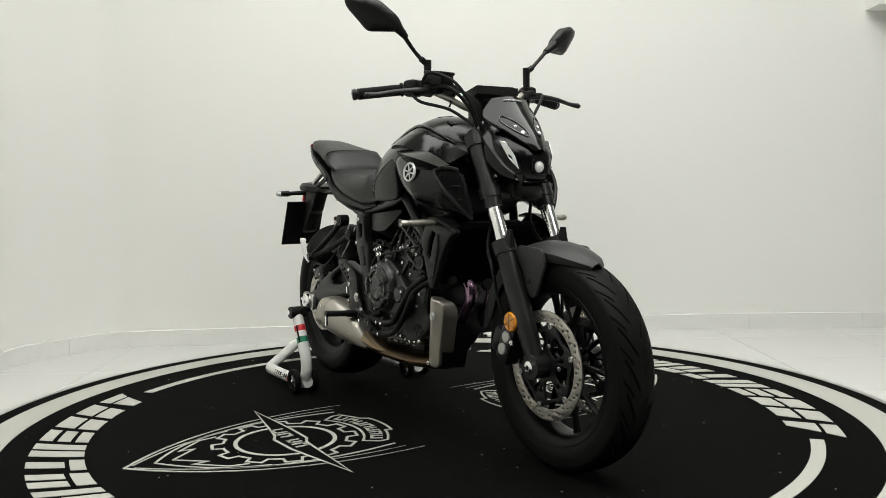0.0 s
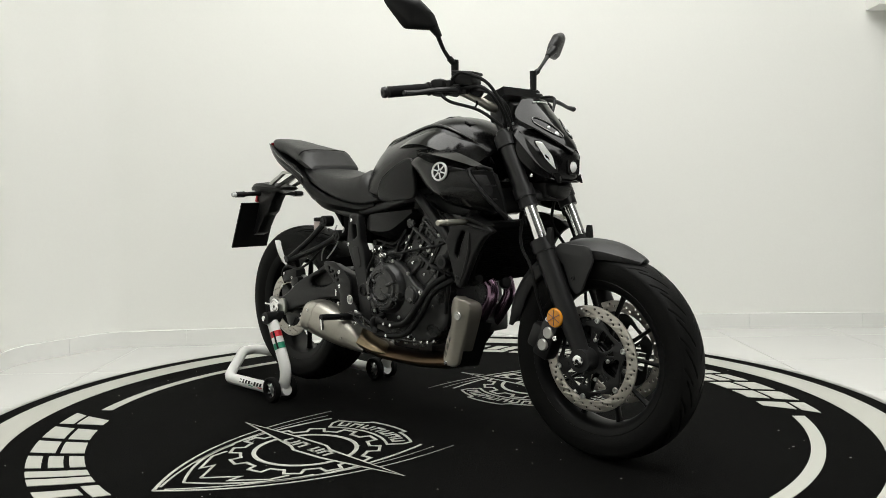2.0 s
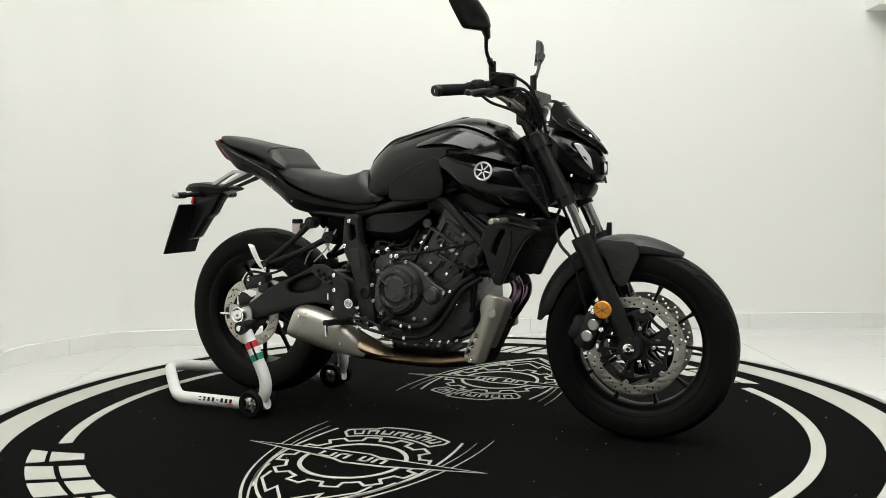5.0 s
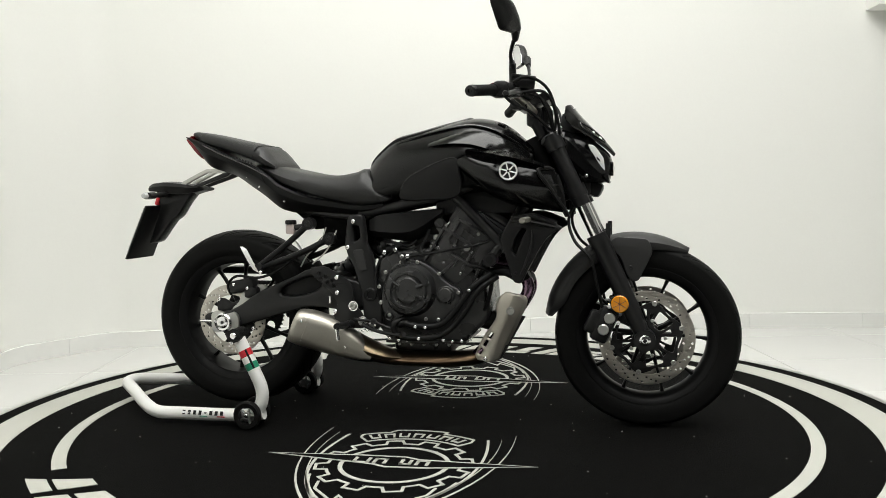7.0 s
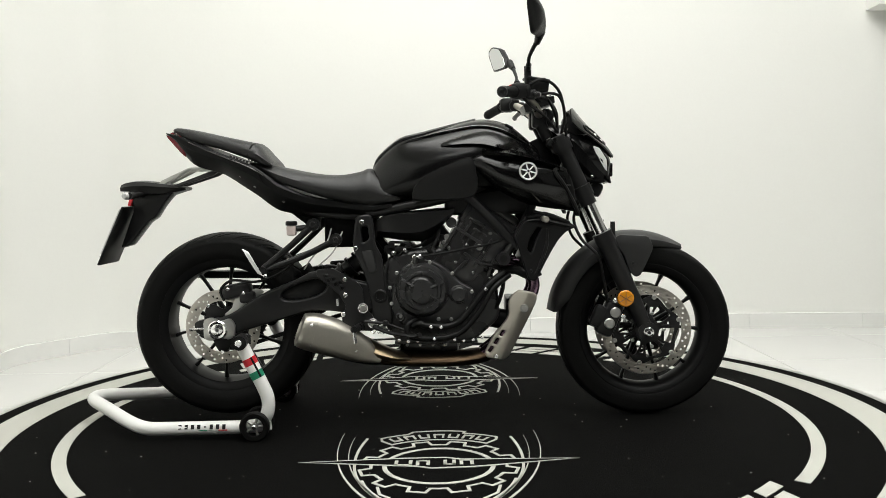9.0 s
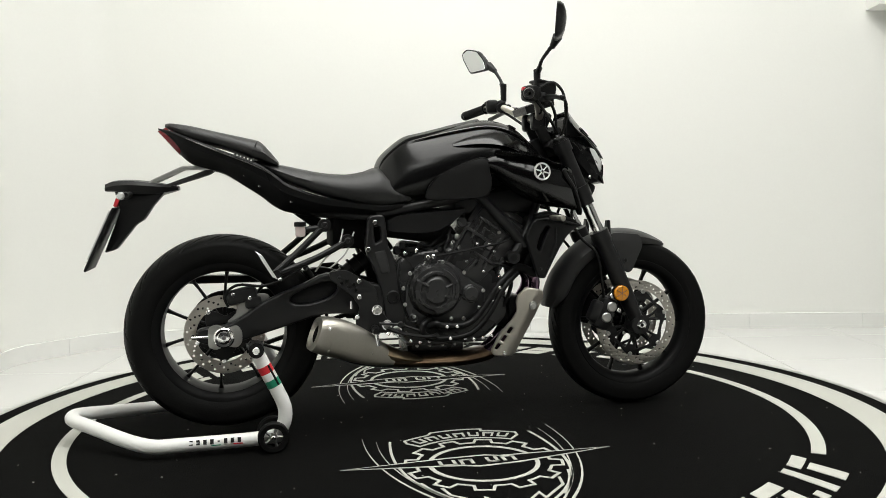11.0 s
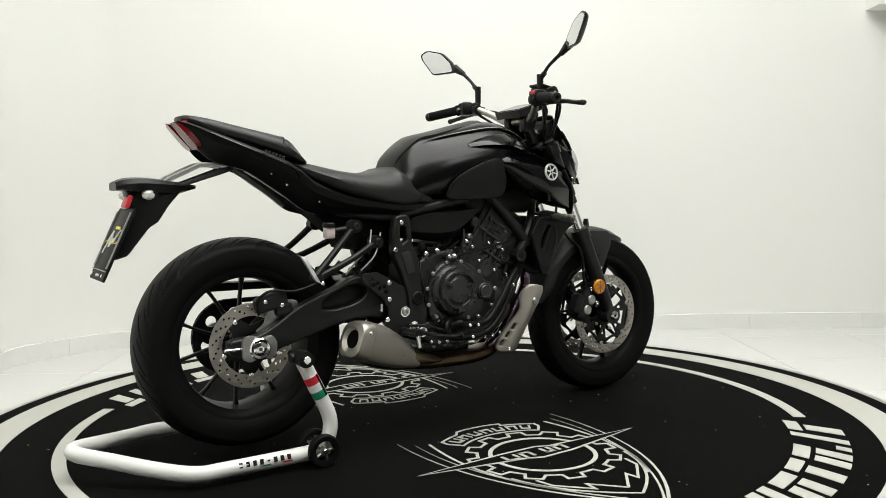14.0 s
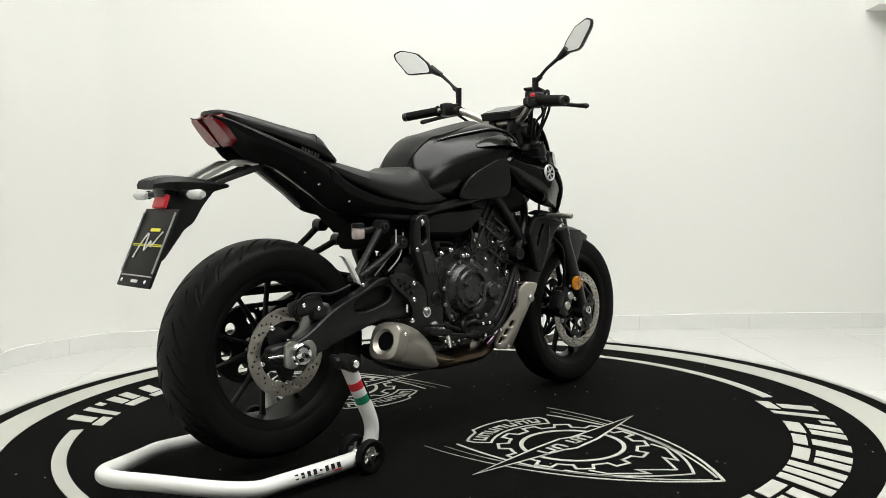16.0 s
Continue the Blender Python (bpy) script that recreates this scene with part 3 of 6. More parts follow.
def wheel(name, c, outer, half, grooves, rim_half, spoke_turn):
    top = bp(name, tyre(c, outer, half, grooves, 1), RUBBER, None, "black sport tyre on a black cast wheel", crease=50)
    rh = rim_half
    prof = [(0.219, -rh), (0.223, -rh + 0.004), (0.219, -rh + 0.012), (0.206, -rh + 0.020), (0.206, rh - 0.020), (0.219, rh - 0.012), (0.223, rh - 0.004), (0.219, rh),
            (0.205, rh - 0.004), (0.193, rh - 0.016), (0.188, 0.014), (0.188, -0.014), (0.193, -rh + 0.016), (0.205, -rh + 0.004)]
    bp("rim", lathe(prof, c, n=96, closed=True), RIM, top, "satin black cast rim")
    for k in range(5):
        for s in (-1, 1):
            q = spoke_turn + 2 * math.pi * (k + s * 0.24) / 5
            q0 = spoke_turn + 2 * math.pi * (k + s * 0.17) / 5
            secs = []
            for f, w, t in ((0.034, 0.017, 0.034), (0.07, 0.013, 0.028), (0.12, 0.0095, 0.022), (0.165, 0.009, 0.022), (0.192, 0.015, 0.028)):
                g = (f - 0.034) / 0.158
                a = q0 + (q - q0) * g
                d, e = Vector((math.cos(a), 0, math.sin(a))), Vector((-math.sin(a), 0, math.cos(a)))
                o = Vector(c) + d * f
                h, v = w / 2, t / 2
                secs.append([o + e * h * i + Vector((0, v * j, 0)) for i, j in ((-1, -0.6), (-0.4, -1), (0.4, -1), (1, -0.6), (1, 0.6), (0.4, 1), (-0.4, 1), (-1, 0.6))])
            bp("spoke", loft(secs, 3), RIM, top)
    bp("hub", lathe([(0.014, -0.055), (0.04, -0.055), (0.046, -0.045), (0.046, -0.02), (0.036, -0.012), (0.036, 0.012), (0.046, 0.02), (0.046, 0.045), (0.04, 0.055), (0.014, 0.055)], c, n=36, closed=True), SATIN, top)
    return top


FRONT, REAR = (0.695, 0, 0.2915), (-0.705, 0, 0.331)
front = wheel("front_wheel", FRONT, 0.2925, 0.058, 22, 0.050, 0.25)
rear = wheel("rear_wheel", REAR, 0.3075, 0.088, 22, 0.074, 0.55)

# front discs with black carriers
for s in (-1, 1):
    y = s * 0.068
    d = bp("brake_disc", disc_plate(FRONT, y, 0.149, 0.117, 0.0045, 60), DISC, front, "drilled steel front brake disc")
    win = []
    for i in range(6):
        q = 0.3 + (i + 0.5) * math.pi / 3
        win.append(round_corners([(FRONT[0] + r * math.cos(q + o), FRONT[2] + r * math.sin(q + o)) for r, o in ((0.055, -0.30), (0.078, -0.36), (0.118, -0.30), (0.118, 0.30), (0.078, 0.36), (0.055, 0.30))], 0.008, 2))
        q = 0.3 + i * math.pi / 3
        win.append(round_corners([(FRONT[0] + r * math.cos(q + o), FRONT[2] + r * math.sin(q + o)) for r, o in ((0.062, 0), (0.098, 0.09), (0.098, -0.09))], 0.003, 2))
    carrier_rim = [(FRONT[0] + (0.107 + 0.008 * math.cos(6 * (q - 0.3))) * math.cos(q), FRONT[2] + (0.107 + 0.008 * math.cos(6 * (q - 0.3))) * math.sin(q)) for q in (2 * math.pi * i / 72 for i in range(72))]
    win = [[(FRONT[0] + (x - FRONT[0]) * 0.80, FRONT[2] + (z - FRONT[2]) * 0.80) for x, z in w] for w in win]
    bp("carrier", plate([carrier_rim, circle(FRONT[0], FRONT[2], 0.026, 30), *win], 0.006, 0.001, at_y(y)), MATTE, d, "black disc carrier")
    bolts(d, [(FRONT[0] + 0.112 * math.cos(0.3 + k * math.pi / 3), y + s * 0.001, FRONT[2] + 0.112 * math.sin(0.3 + k * math.pi / 3)) for k in range(6)], 0.0085, 0.006, s, ALU)
    bolts(d, [(FRONT[0] + 0.058 * math.cos(k * 1.2566), y + s * 0.001, FRONT[2] + 0.058 * math.sin(k * 1.2566)) for k in range(5)], 0.006, 0.006, s, ALU)

# rear disc, sprocket
d = bp("brake_disc", disc_plate(REAR, -0.098, 0.1225, 0.085, 0.0045, 54), DISC, rear, "drilled steel rear brake disc")
rim_r = [(REAR[0] + (0.072 + 0.014 * math.cos(5 * (q - 0.9))) * math.cos(q), REAR[2] + (0.072 + 0.014 * math.cos(5 * (q - 0.9))) * math.sin(q)) for q in (2 * math.pi * i / 70 for i in range(70))]
bp("carrier", plate([rim_r, circle(REAR[0], REAR[2], 0.034, 30)], 0.006, 0.001, at_y(-0.096)), MATTE, d, "black disc carrier")
bolts(d, [(REAR[0] + 0.084 * math.cos(0.9 + k * 1.2566), -0.099, REAR[2] + 0.084 * math.sin(0.9 + k * 1.2566)) for k in range(5)], 0.007, 0.006)
SPR_Y = 0.098
teeth = [(REAR[0] + r * math.cos(q), REAR[2] + r * math.sin(q)) for k in range(43) for q, r in (((k - 0.25) * 2 * math.pi / 43, 0.104), ((k) * 2 * math.pi / 43, 0.111), ((k + 0.25) * 2 * math.pi / 43, 0.104))]
spl = [teeth] + [circle(REAR[0] + 0.074 * math.cos(0.3 + k * 1.0472), REAR[2] + 0.074 * math.sin(0.3 + k * 1.0472), 0.017, 14) for k in range(6)]
bp("sprocket", plate(spl, 0.007, 0.0006, at_y(SPR_Y)), MATTE, rear, "dark steel sprocket")

# chain: a link for each step round sprocket and upper run
link_path = []
CS = (-0.225, 0.405)
for k in range(20):
    q = radians(90 + k * 180 / 20)
    link_path.append((REAR[0] + 0.108 * math.cos(q), REAR[2] + 0.108 * math.sin(q), q + math.pi / 2))
for k in range(26):
    f = (k + 0.5) / 26
    link_path.append((REAR[0] + (CS[0] - REAR[0]) * f, REAR[2] + 0.108 + (CS[1] + 0.034 - REAR[2] - 0.108) * f, math.atan2(CS[1] - 0.074 - REAR[2], CS[0] - REAR[0])))
    link_path.append((REAR[0] + (CS[0] - REAR[0]) * f, REAR[2] - 0.108 + (CS[1] - 0.034 - REAR[2] + 0.108) * f, math.atan2(CS[1] + 0.074 - REAR[2], CS[0] - REAR[0])))
chain_bm = []
for k, (x, z, q) in enumerate(link_path):
    for o in (-0.006, 0.006):
        chain_bm.append(box(0, 0, 0, 0.021, 0.003, 0.013, 0, Matrix.Translation((x, SPR_Y + o, z)) @ Matrix.Rotation(-q, 4, "Y")))
chain = bp("chain", join(*chain_bm), MATTE, None, "dark drive chain", crease=0)
bp("chain_guard", plate([round_corners([(-0.90, 0.478), (-0.80, 0.500), (-0.50, 0.492), (-0.40, 0.515), (-0.40, 0.490), (-0.52, 0.470), (-0.80, 0.474)], 0.01)], 0.05, 0.004, at_y(0.10)), PLASTIC, None, "black plastic chain guard")

# -- swingarm --
SW = [(-0.785, 0.335), (-0.775, 0.357), (-0.70, 0.366), (-0.645, 0.392), (-0.574, 0.437), (-0.463, 0.482), (-0.39, 0.512), (-0.31, 0.492), (-0.20, 0.46), (-0.18, 0.40), (-0.26, 0.375), (-0.392, 0.385), (-0.52, 0.352), (-0.640, 0.318), (-0.70, 0.300), (-0.77, 0.312)]
HOLE = [(-0.49, 0.452), (-0.40, 0.487), (-0.355, 0.475), (-0.375, 0.440), (-0.45, 0.420), (-0.50, 0.425)]
for s in (-1, 1):
    sw = bp("swingarm", plate([round_loop(SW, 3), round_loop(HOLE, 3)], 0.042, 0.008, at_y(s * 0.128), 2), MATTE, None, "black cast swingarm leg")
    bp("inner_panel", plate([round_loop(HOLE, 3)], 0.012, 0.001, at_y(s * 0.120)), PLASTIC, sw)
    adj = bp("axle_adjuster", plate([round_corners([(-0.752, 0.362), (-0.725, 0.372), (-0.70, 0.357), (-0.665, 0.367), (-0.650, 0.345), (-0.652, 0.312), (-0.668, 0.297), (-0.70, 0.305), (-0.73, 0.293), (-0.752, 0.302)], 0.012)], 0.014, 0.002, at_y(s * 0.156)), ALU, None, "cast aluminium axle adjuster block")
    bp("axle_nut", lathe([(0.012, 0), (0.031, 0), (0.031, 0.010), (0.027, 0.014), (0.020, 0.012), (0.016, 0.014), (0.006, 0.014), (0.006, 0.004)], (REAR[0], s * 0.162, REAR[2]), (0, s, 0), 28), CHROME, adj)
    bp("adjuster_screw", rod((-0.80, s * 0.150, 0.332), (-0.745, s * 0.150, 0.332), 0.005), CHROME, adj)
bp("swingarm_bridge", box(-0.34, 0, 0.455, 0.10, 0.22, 0.08, 0.02), MATTE)
bp("hugger", loft([[(REAR[0] + r * math.cos(q), y, REAR[2] + r * math.sin(q)) for y, r in ((-0.095, 0.315), (-0.06, 0.328), (0, 0.332), (0.06, 0.328), (0.095, 0.315), (0, 0.322))] for q in (radians(k) for k in range(6, 42, 6))], 1), DARK, None, "black plastic inner mudguard")
shock = bp("shock", rod((-0.36, 0.0, 0.46), (-0.17, 0.0, 0.60), 0.03), MATTE)
for i in range(8):
    bp("coil", lathe([(0.03, -0.004), (0.038, -0.004), (0.038, 0.004), (0.03, 0.004)], (-0.36 + 0.024 * i, 0, 0.46 + 0.0177 * i), (0.8, 0, 0.6), 18, True), MATTE, shock)

# rear caliper
cal = bp("rear_caliper", join(box(-0.650, -0.115, 0.452, 0.095, 0.05, 0.045, 0.012, pose(0, 0, 0, 0, -12, 0)), box(-0.615, -0.120, 0.430, 0.05, 0.045, 0.04, 0.01)), MATTE, None, "black rear brake caliper")
bp("caliper_bracket", plate([round_loop([(-0.695, 0.37), (-0.67, 0.395), (-0.655, 0.43), (-0.60, 0.455), (-0.565, 0.445), (-0.60, 0.405), (-0.64, 0.372)], 3)], 0.010, 0.002, at_y(-0.112)), ALU, cal, "bare aluminium bracket")
bolts(cal, [(-0.675, -0.141, 0.458), (-0.625, -0.141, 0.445)], 0.006)
bp("brake_hose", tube([(-0.69, -0.13, 0.42), (-0.70, -0.135, 0.455), (-0.66, -0.142, 0.487), (-0.58, -0.145, 0.482), (-0.50, -0.15, 0.51), (-0.44, -0.14, 0.56)], 0.0045, 8), CABLE)

# -- fork and front end --
FD = (Vector((0.690, 0, 0.2915)) - Vector((0.392, 0, 0.955))).normalized()


def fork_at(z, y):
    f = (z - 0.955) / (0.2915 - 0.955)
    return Vector((0.392 + f * (0.690 - 0.392), y, z))


for s in (-1, 1):
    y = s * 0.094
    leg = bp("fork_leg", join(rod(fork_at(0.600, y), fork_at(0.40, y), 0.0300, 0.029, 24), rod(fork_at(0.40, y), fork_at(0.305, y), 0.029, 0.024, 24), rod(fork_at(0.62, y), fork_at(0.585, y), 0.0335, n=24),
             rod((0.690, y + 0.024, 0.2915), (0.690, y - 0.024, 0.2915), 0.033, n=26)), MATTE, None, "matte black lower fork leg")
    bp("stanchion", rod(fork_at(0.735, y), fork_at(0.60, y), 0.0205, n=28), CHROME, leg, "polished chrome fork stanchion")
    bp("upper_tube", join(rod(fork_at(0.925, y), fork_at(0.74, y), 0.0250, n=24), rod(fork_at(0.765, y), fork_at(0.712, y), 0.0275, 0.027, 24)), MATTE, leg, "black outer fork tube")
    bp("fork_cap", knob(fork_at(0.925, y), -FD, 0.020, 0.014, 0.004, 20, 0.006), MATTE, leg)
    fin = fork_at(0.60, y)
    bp("stone_guard", loft([[(fin.x + a, y + b, fin.z + z) for a, b in ((0.020, -w), (0.034, -w * 0.5), (0.034, w * 0.5), (0.020, w))] for z, w in ((-0.02, 0.02), (0.02, 0.016), (0.055, 0.006))] , 2), PLASTIC, leg)
    ax = bp("axle_end", lathe([(0.006, 0), (0.017, 0), (0.017, 0.006), (0.012, 0.009), (0.006, 0.009)], (0.690, y + s * 0.024, 0.2915), (0, s, 0), 20, True), CHROME, leg)
    # caliper behind the leg
    c = bp("front_caliper", join(box(0.565, s * 0.084, 0.335, 0.06, 0.060, 0.115, 0.014, pose(0, 0, 0, 0, 24, 0)), box(0.530, s * 0.092, 0.345, 0.04, 0.045, 0.075, 0.012, pose(0, 0, 0, 0, 24, 0))), MATTE, None, "black four-piston front brake caliper")
    for p in ((0.583, 0.358), (0.563, 0.322)):
        bp("piston_cap", knob((p[0], s * 0.112, p[1]), (0, s, 0), 0.0175, 0.008, 0.003, 24), ALU, c, "round bare metal caliper cap")
    bolts(c, [(0.608, s * 0.114, 0.345), (0.582, s * 0.112, 0.397)], 0.008, 0.006, s)
    refl = bp("reflector", lathe([(0, 0), (0.027, 0), (0.027, 0.006), (0.024, 0.009), (0, 0.010)], (0.614, s * 0.120, 0.405), (0, s, 0), 32), AMBER, None, "round amber side reflector")
    bp("backing", rod((0.614, s * 0.106, 0.405), (0.614, s * 0.120, 0.405), 0.029, n=24), DECAL, refl)
    for q in (0.5, 1.55, 2.6):
        d = Vector((math.cos(q), 0, math.sin(q))) * 0.022
        bp("facet_line", rod(Vector((0.614, s * 0.1302, 0.405)) - d, Vector((0.614, s * 0.1302, 0.405)) + d, 0.0010, n=5), BRONZE, refl)
    bp("front_brake_hose", tube([(0.56, s * 0.10, 0.39), (0.545, s * 0.115, 0.46), (0.525, s * 0.12, 0.545), (0.475, s * 0.10, 0.60), (0.455, s * 0.07, 0.67), (0.49, s * 0.05, 0.75)], 0.0050, 8), CABLE)
bp("front_axle", rod((0.695, -0.1, 0.2915), (0.695, 0.1, 0.2915), 0.012), ALU)

# mudguard: a curved shell over the tyre
secs = []
for k, (q, r, w) in enumerate(((169, 0.326, 0.055), (158, 0.330, 0.066), (146, 0.332, 0.070), (133, 0.334, 0.072), (120, 0.334, 0.073), (108, 0.333, 0.074), (96, 0.326, 0.072), (84, 0.317, 0.067), (73, 0.308, 0.052), (64, 0.302, 0.022))):
    a = radians(q)
    drop = 0.052 if k not in (0, 9) else 0.02
    if k >= 7:
        drop = 0.03 * (9.6 - k) / 2
    outer = [(-w, r - drop), (-w * 1.02, r - drop * 0.5), (-w * 0.85, r - 0.010), (-w * 0.42, r), (0, r + 0.004), (w * 0.42, r), (w * 0.85, r - 0.010), (w * 1.02, r - drop * 0.5), (w, r - drop)]
    inner = [(y * 0.95, rr - 0.004) for y, rr in outer[::-1]]
    secs.append([(FRONT[0] + rr * math.cos(a), y, FRONT[2] + 0.004 + rr * math.sin(a)) for y, rr in outer + inner])
guard = bp("front_mudguard", loft(secs, 3), FENDER, None, "dark grey satin front mudguard", crease=40)
for s in (-1, 1):
    bp("mudguard_bracket", plate([round_corners([(0.575, 0.585), (0.60, 0.612), (0.70, 0.605), (0.715, 0.565), (0.672, 0.475), (0.655, 0.470), (0.636, 0.490), (0.615, 0.55)], 0.012)], 0.010, 0.003, at_y(s * 0.080)), FENDER, guard)
    bolts(guard, [(0.648, s * 0.085, 0.515)], 0.007, 0.004, s, MATTE)

# yokes, steering head
for z, x0 in ((0.905, 0.394), (0.755, 0.462)):
    bp("fork_yoke", join(box(x0 + 0.012, 0, z, 0.075, 0.17, 0.032, 0.010, pose(0, 0, 0, 0, 24, 0)), *[rod(fork_at(z + 0.017, s * 0.094), fork_at(z - 0.017, s * 0.094), 0.031, n=20) for s in (-1, 1)]), MATTE, None, "black forged fork yoke")
bp("steering_head", rod((0.335, 0, 0.93), (0.43, 0, 0.72), 0.036), MATTE)
# -- headlight cowl --
cowl = []
for z, f, w, r, sq in ((0.782, 0.568, 0.058, 0.525, 1), (0.790, 0.582, 0.064, 0.505, 1), (0.820, 0.588, 0.074, 0.475, 0.6), (0.848, 0.589, 0.083, 0.457, 0.3), (0.866, 0.584, 0.088, 0.448, 0.1), (0.882, 0.573, 0.091, 0.445, 0), (0.910, 0.541, 0.089, 0.438, 0), (0.938, 0.504, 0.080, 0.432, 0), (0.962, 0.473, 0.062, 0.424, 0), (0.975, 0.455, 0.045, 0.42, 0)):
    half = [(f, 0), (f - 0.006 + 0.002 * sq, w * 0.42), (f - 0.022 + 0.010 * sq, w * 0.68), (f - 0.058 + 0.016 * sq, w * 0.93), (f - 0.100, w), (r, w * 0.82), (r, 0)]
    cowl.append([(x, y, z) for x, y in half] + [(x, -y, z) for x, y in half[-2:0:-1]])
head = bp("headlight_cowl", loft(cowl, 3), SATIN, None, "gloss black angular headlight cowl", crease=28)
lens = bp("projector_lens", lathe([(0, 0.010), (0.009, 0.009), (0.0155, 0.004), (0.018, -0.004), (0.018, -0.02)], (0.586, 0, 0.826), (1, 0, 0), 28), LAMPGLASS, head, "clear round projector headlight lens")
bp("lens_bezel", plate([round_corners([(-0.024, 0.803), (0.024, 0.803), (0.027, 0.848), (-0.027, 0.848)], 0.008), circle(0, 0.826, 0.0185, 24)], 0.010, 0.002, Matrix.Translation((0.588, 0, 0)) @ Matrix.Rotation(radians(90), 4, "Z") @ at_y(0)), GLOSS, head)
bp("chin_edge", tube([(0.540, -0.062, 0.800), (0.572, -0.050, 0.786), (0.582, 0, 0.784), (0.572, 0.050, 0.786), (0.540, 0.062, 0.800)], 0.0035, 6, 4), GLOSS, head)
for s in (-1, 1):
    bp("chin_corner", loft([[(0.576, s * 0.034, 0.794), (0.578, s * 0.050, 0.806), (0.562, s * 0.062, 0.806), (0.556, s * 0.050, 0.792)], [(0.581, s * 0.052, 0.780), (0.582, s * 0.055, 0.781), (0.578, s * 0.058, 0.781), (0.576, s * 0.055, 0.780)]]), GLOSS, head)
for s in (-1, 1):
    leaf = round_ring([(0.516, s * 0.085, 0.902), (0.536, s * 0.076, 0.898), (0.564, s * 0.066, 0.858), (0.568, s * 0.053, 0.818), (0.543, s * 0.070, 0.848)], 0.006, 3)
    n_out = Vector((0.62, s * 0.76, 0.20))
    mid = sum((Vector(p) for p in leaf), Vector()) / len(leaf)
    drl = loft([[tuple(mid + (Vector(p) - mid) * g + n_out * o) for p in leaf] for g, o in ((1.0, -0.004), (1.0, 0.0012), (0.92, 0.0032))], 1)
    bp("light_housing", loft([[tuple(mid + (Vector(p) - mid) * g + n_out * o) for p in leaf] for g, o in ((1.10, -0.036), (1.12, -0.004), (1.08, 0.0))], 1), GLOSS, head)
    bp("running_light", drl, LAMPGLASS, head, "clear angled running light lens")
    cheek = side_body([(0.425, [(0.070, 0.940), (0.086, 0.932), (0.088, 0.908), (0.074, 0.893)]), (0.450, [(0.080, 0.940), (0.098, 0.920), (0.098, 0.872), (0.082, 0.855)]),
                       (0.485, [(0.080, 0.905), (0.098, 0.885), (0.098, 0.838), (0.082, 0.815)]), (0.522, [(0.070, 0.850), (0.084, 0.838), (0.084, 0.806), (0.070, 0.792)]), (0.556, [(0.054, 0.812), (0.064, 0.806), (0.062, 0.792), (0.054, 0.786)])], s, 3)
    bp("cheek_panel", cheek, SATIN, head, "", 30)
    bolts(head, [(0.512, s * 0.094, 0.803)], 0.005, 0.004, s)
    bolts(head, [(0.420, s * 0.088, 0.944), (0.432, s * 0.080, 0.958)], 0.0045, 0.003, s, ALU)
bp("headlight_stay", join(box(0.475, 0, 0.80, 0.10, 0.10, 0.13, 0.02), box(0.53, 0, 0.765, 0.06, 0.075, 0.05, 0.015, pose(0, 0, 0, 0, 25, 0))), PLASTIC, head)

# smoked fly screen with the light pods behind it
SCR = ((0.600, 0.874, 0.012, 0.003), (0.580, 0.902, 0.038, 0.012), (0.545, 0.940, 0.068, 0.028), (0.514, 0.974, 0.094, 0.052), (0.490, 1.000, 0.088, 0.042), (0.463, 1.033, 0.060, 0.014))


def on_screen(v, u, lift=0.0):
    """A place on the screen: v rows up, u across from -1 to 1."""
    i = min(int(v), len(SCR) - 2)
    x, z, w, bend = [p + (q - p) * (v - i) for p, q in zip(SCR[i], SCR[i + 1])]
    return Vector((x - bend * u * u, w * u, z - 0.006 * u * u)) + Vector((0.72, 0.3 * u, 0.62)) * lift


scr = []
for i in range(len(SCR)):
    rw = [tuple(on_screen(i, u)) for u in (-1, -0.66, -0.33, 0, 0.33, 0.66, 1)]
    scr.append(rw + [(a - 0.003, b, c - 0.003) for a, b, c in rw[::-1]])
screen = bp("fly_screen", loft(scr, 3), SCREEN, None, "small smoked gloss fly screen", crease=30)
for i in range(5):
    a, c = on_screen(4.62, -0.46 + 0.19 * i, 0.0015), on_screen(4.62, -0.32 + 0.19 * i, 0.0015)
    bp("lettering_bar", rod(a, c, 0.0022, n=6), SILVER, screen)
for s in (-1, 1):
    rim = [on_screen(v, s * u, 0.001) for v, u in ((1.25, 0.50), (1.6, 0.28), (2.4, 0.40), (3.0, 0.62), (2.6, 0.80), (1.8, 0.76))]
    pod = bp("position_light", tube([tuple(p) for p in rim], 0.0022, 8, 4, True), EDGE, screen, "small position light set in the screen")
    for v, u, r in ((1.6, 0.52, 0.0065), (2.1, 0.56, 0.005)):
        bp("light_bead", lathe([(0, 0.003), (r * 0.6, 0.0022), (r, 0), (r, -0.004)], tuple(on_screen(v, s * u, 0.001)), (0.72, 0.3 * s, 0.62), 16), LAMPGLASS, pod)
bp("screen_stay", loft([[(0.435, -0.050, 1.0), (0.435, 0.050, 1.0), (0.462, 0.045, 1.015), (0.462, -0.045, 1.015)], [(0.425, -0.065, 0.935), (0.425, 0.065, 0.935), (0.510, 0.055, 0.945), (0.510, -0.055, 0.945)]]), PLASTIC, screen)
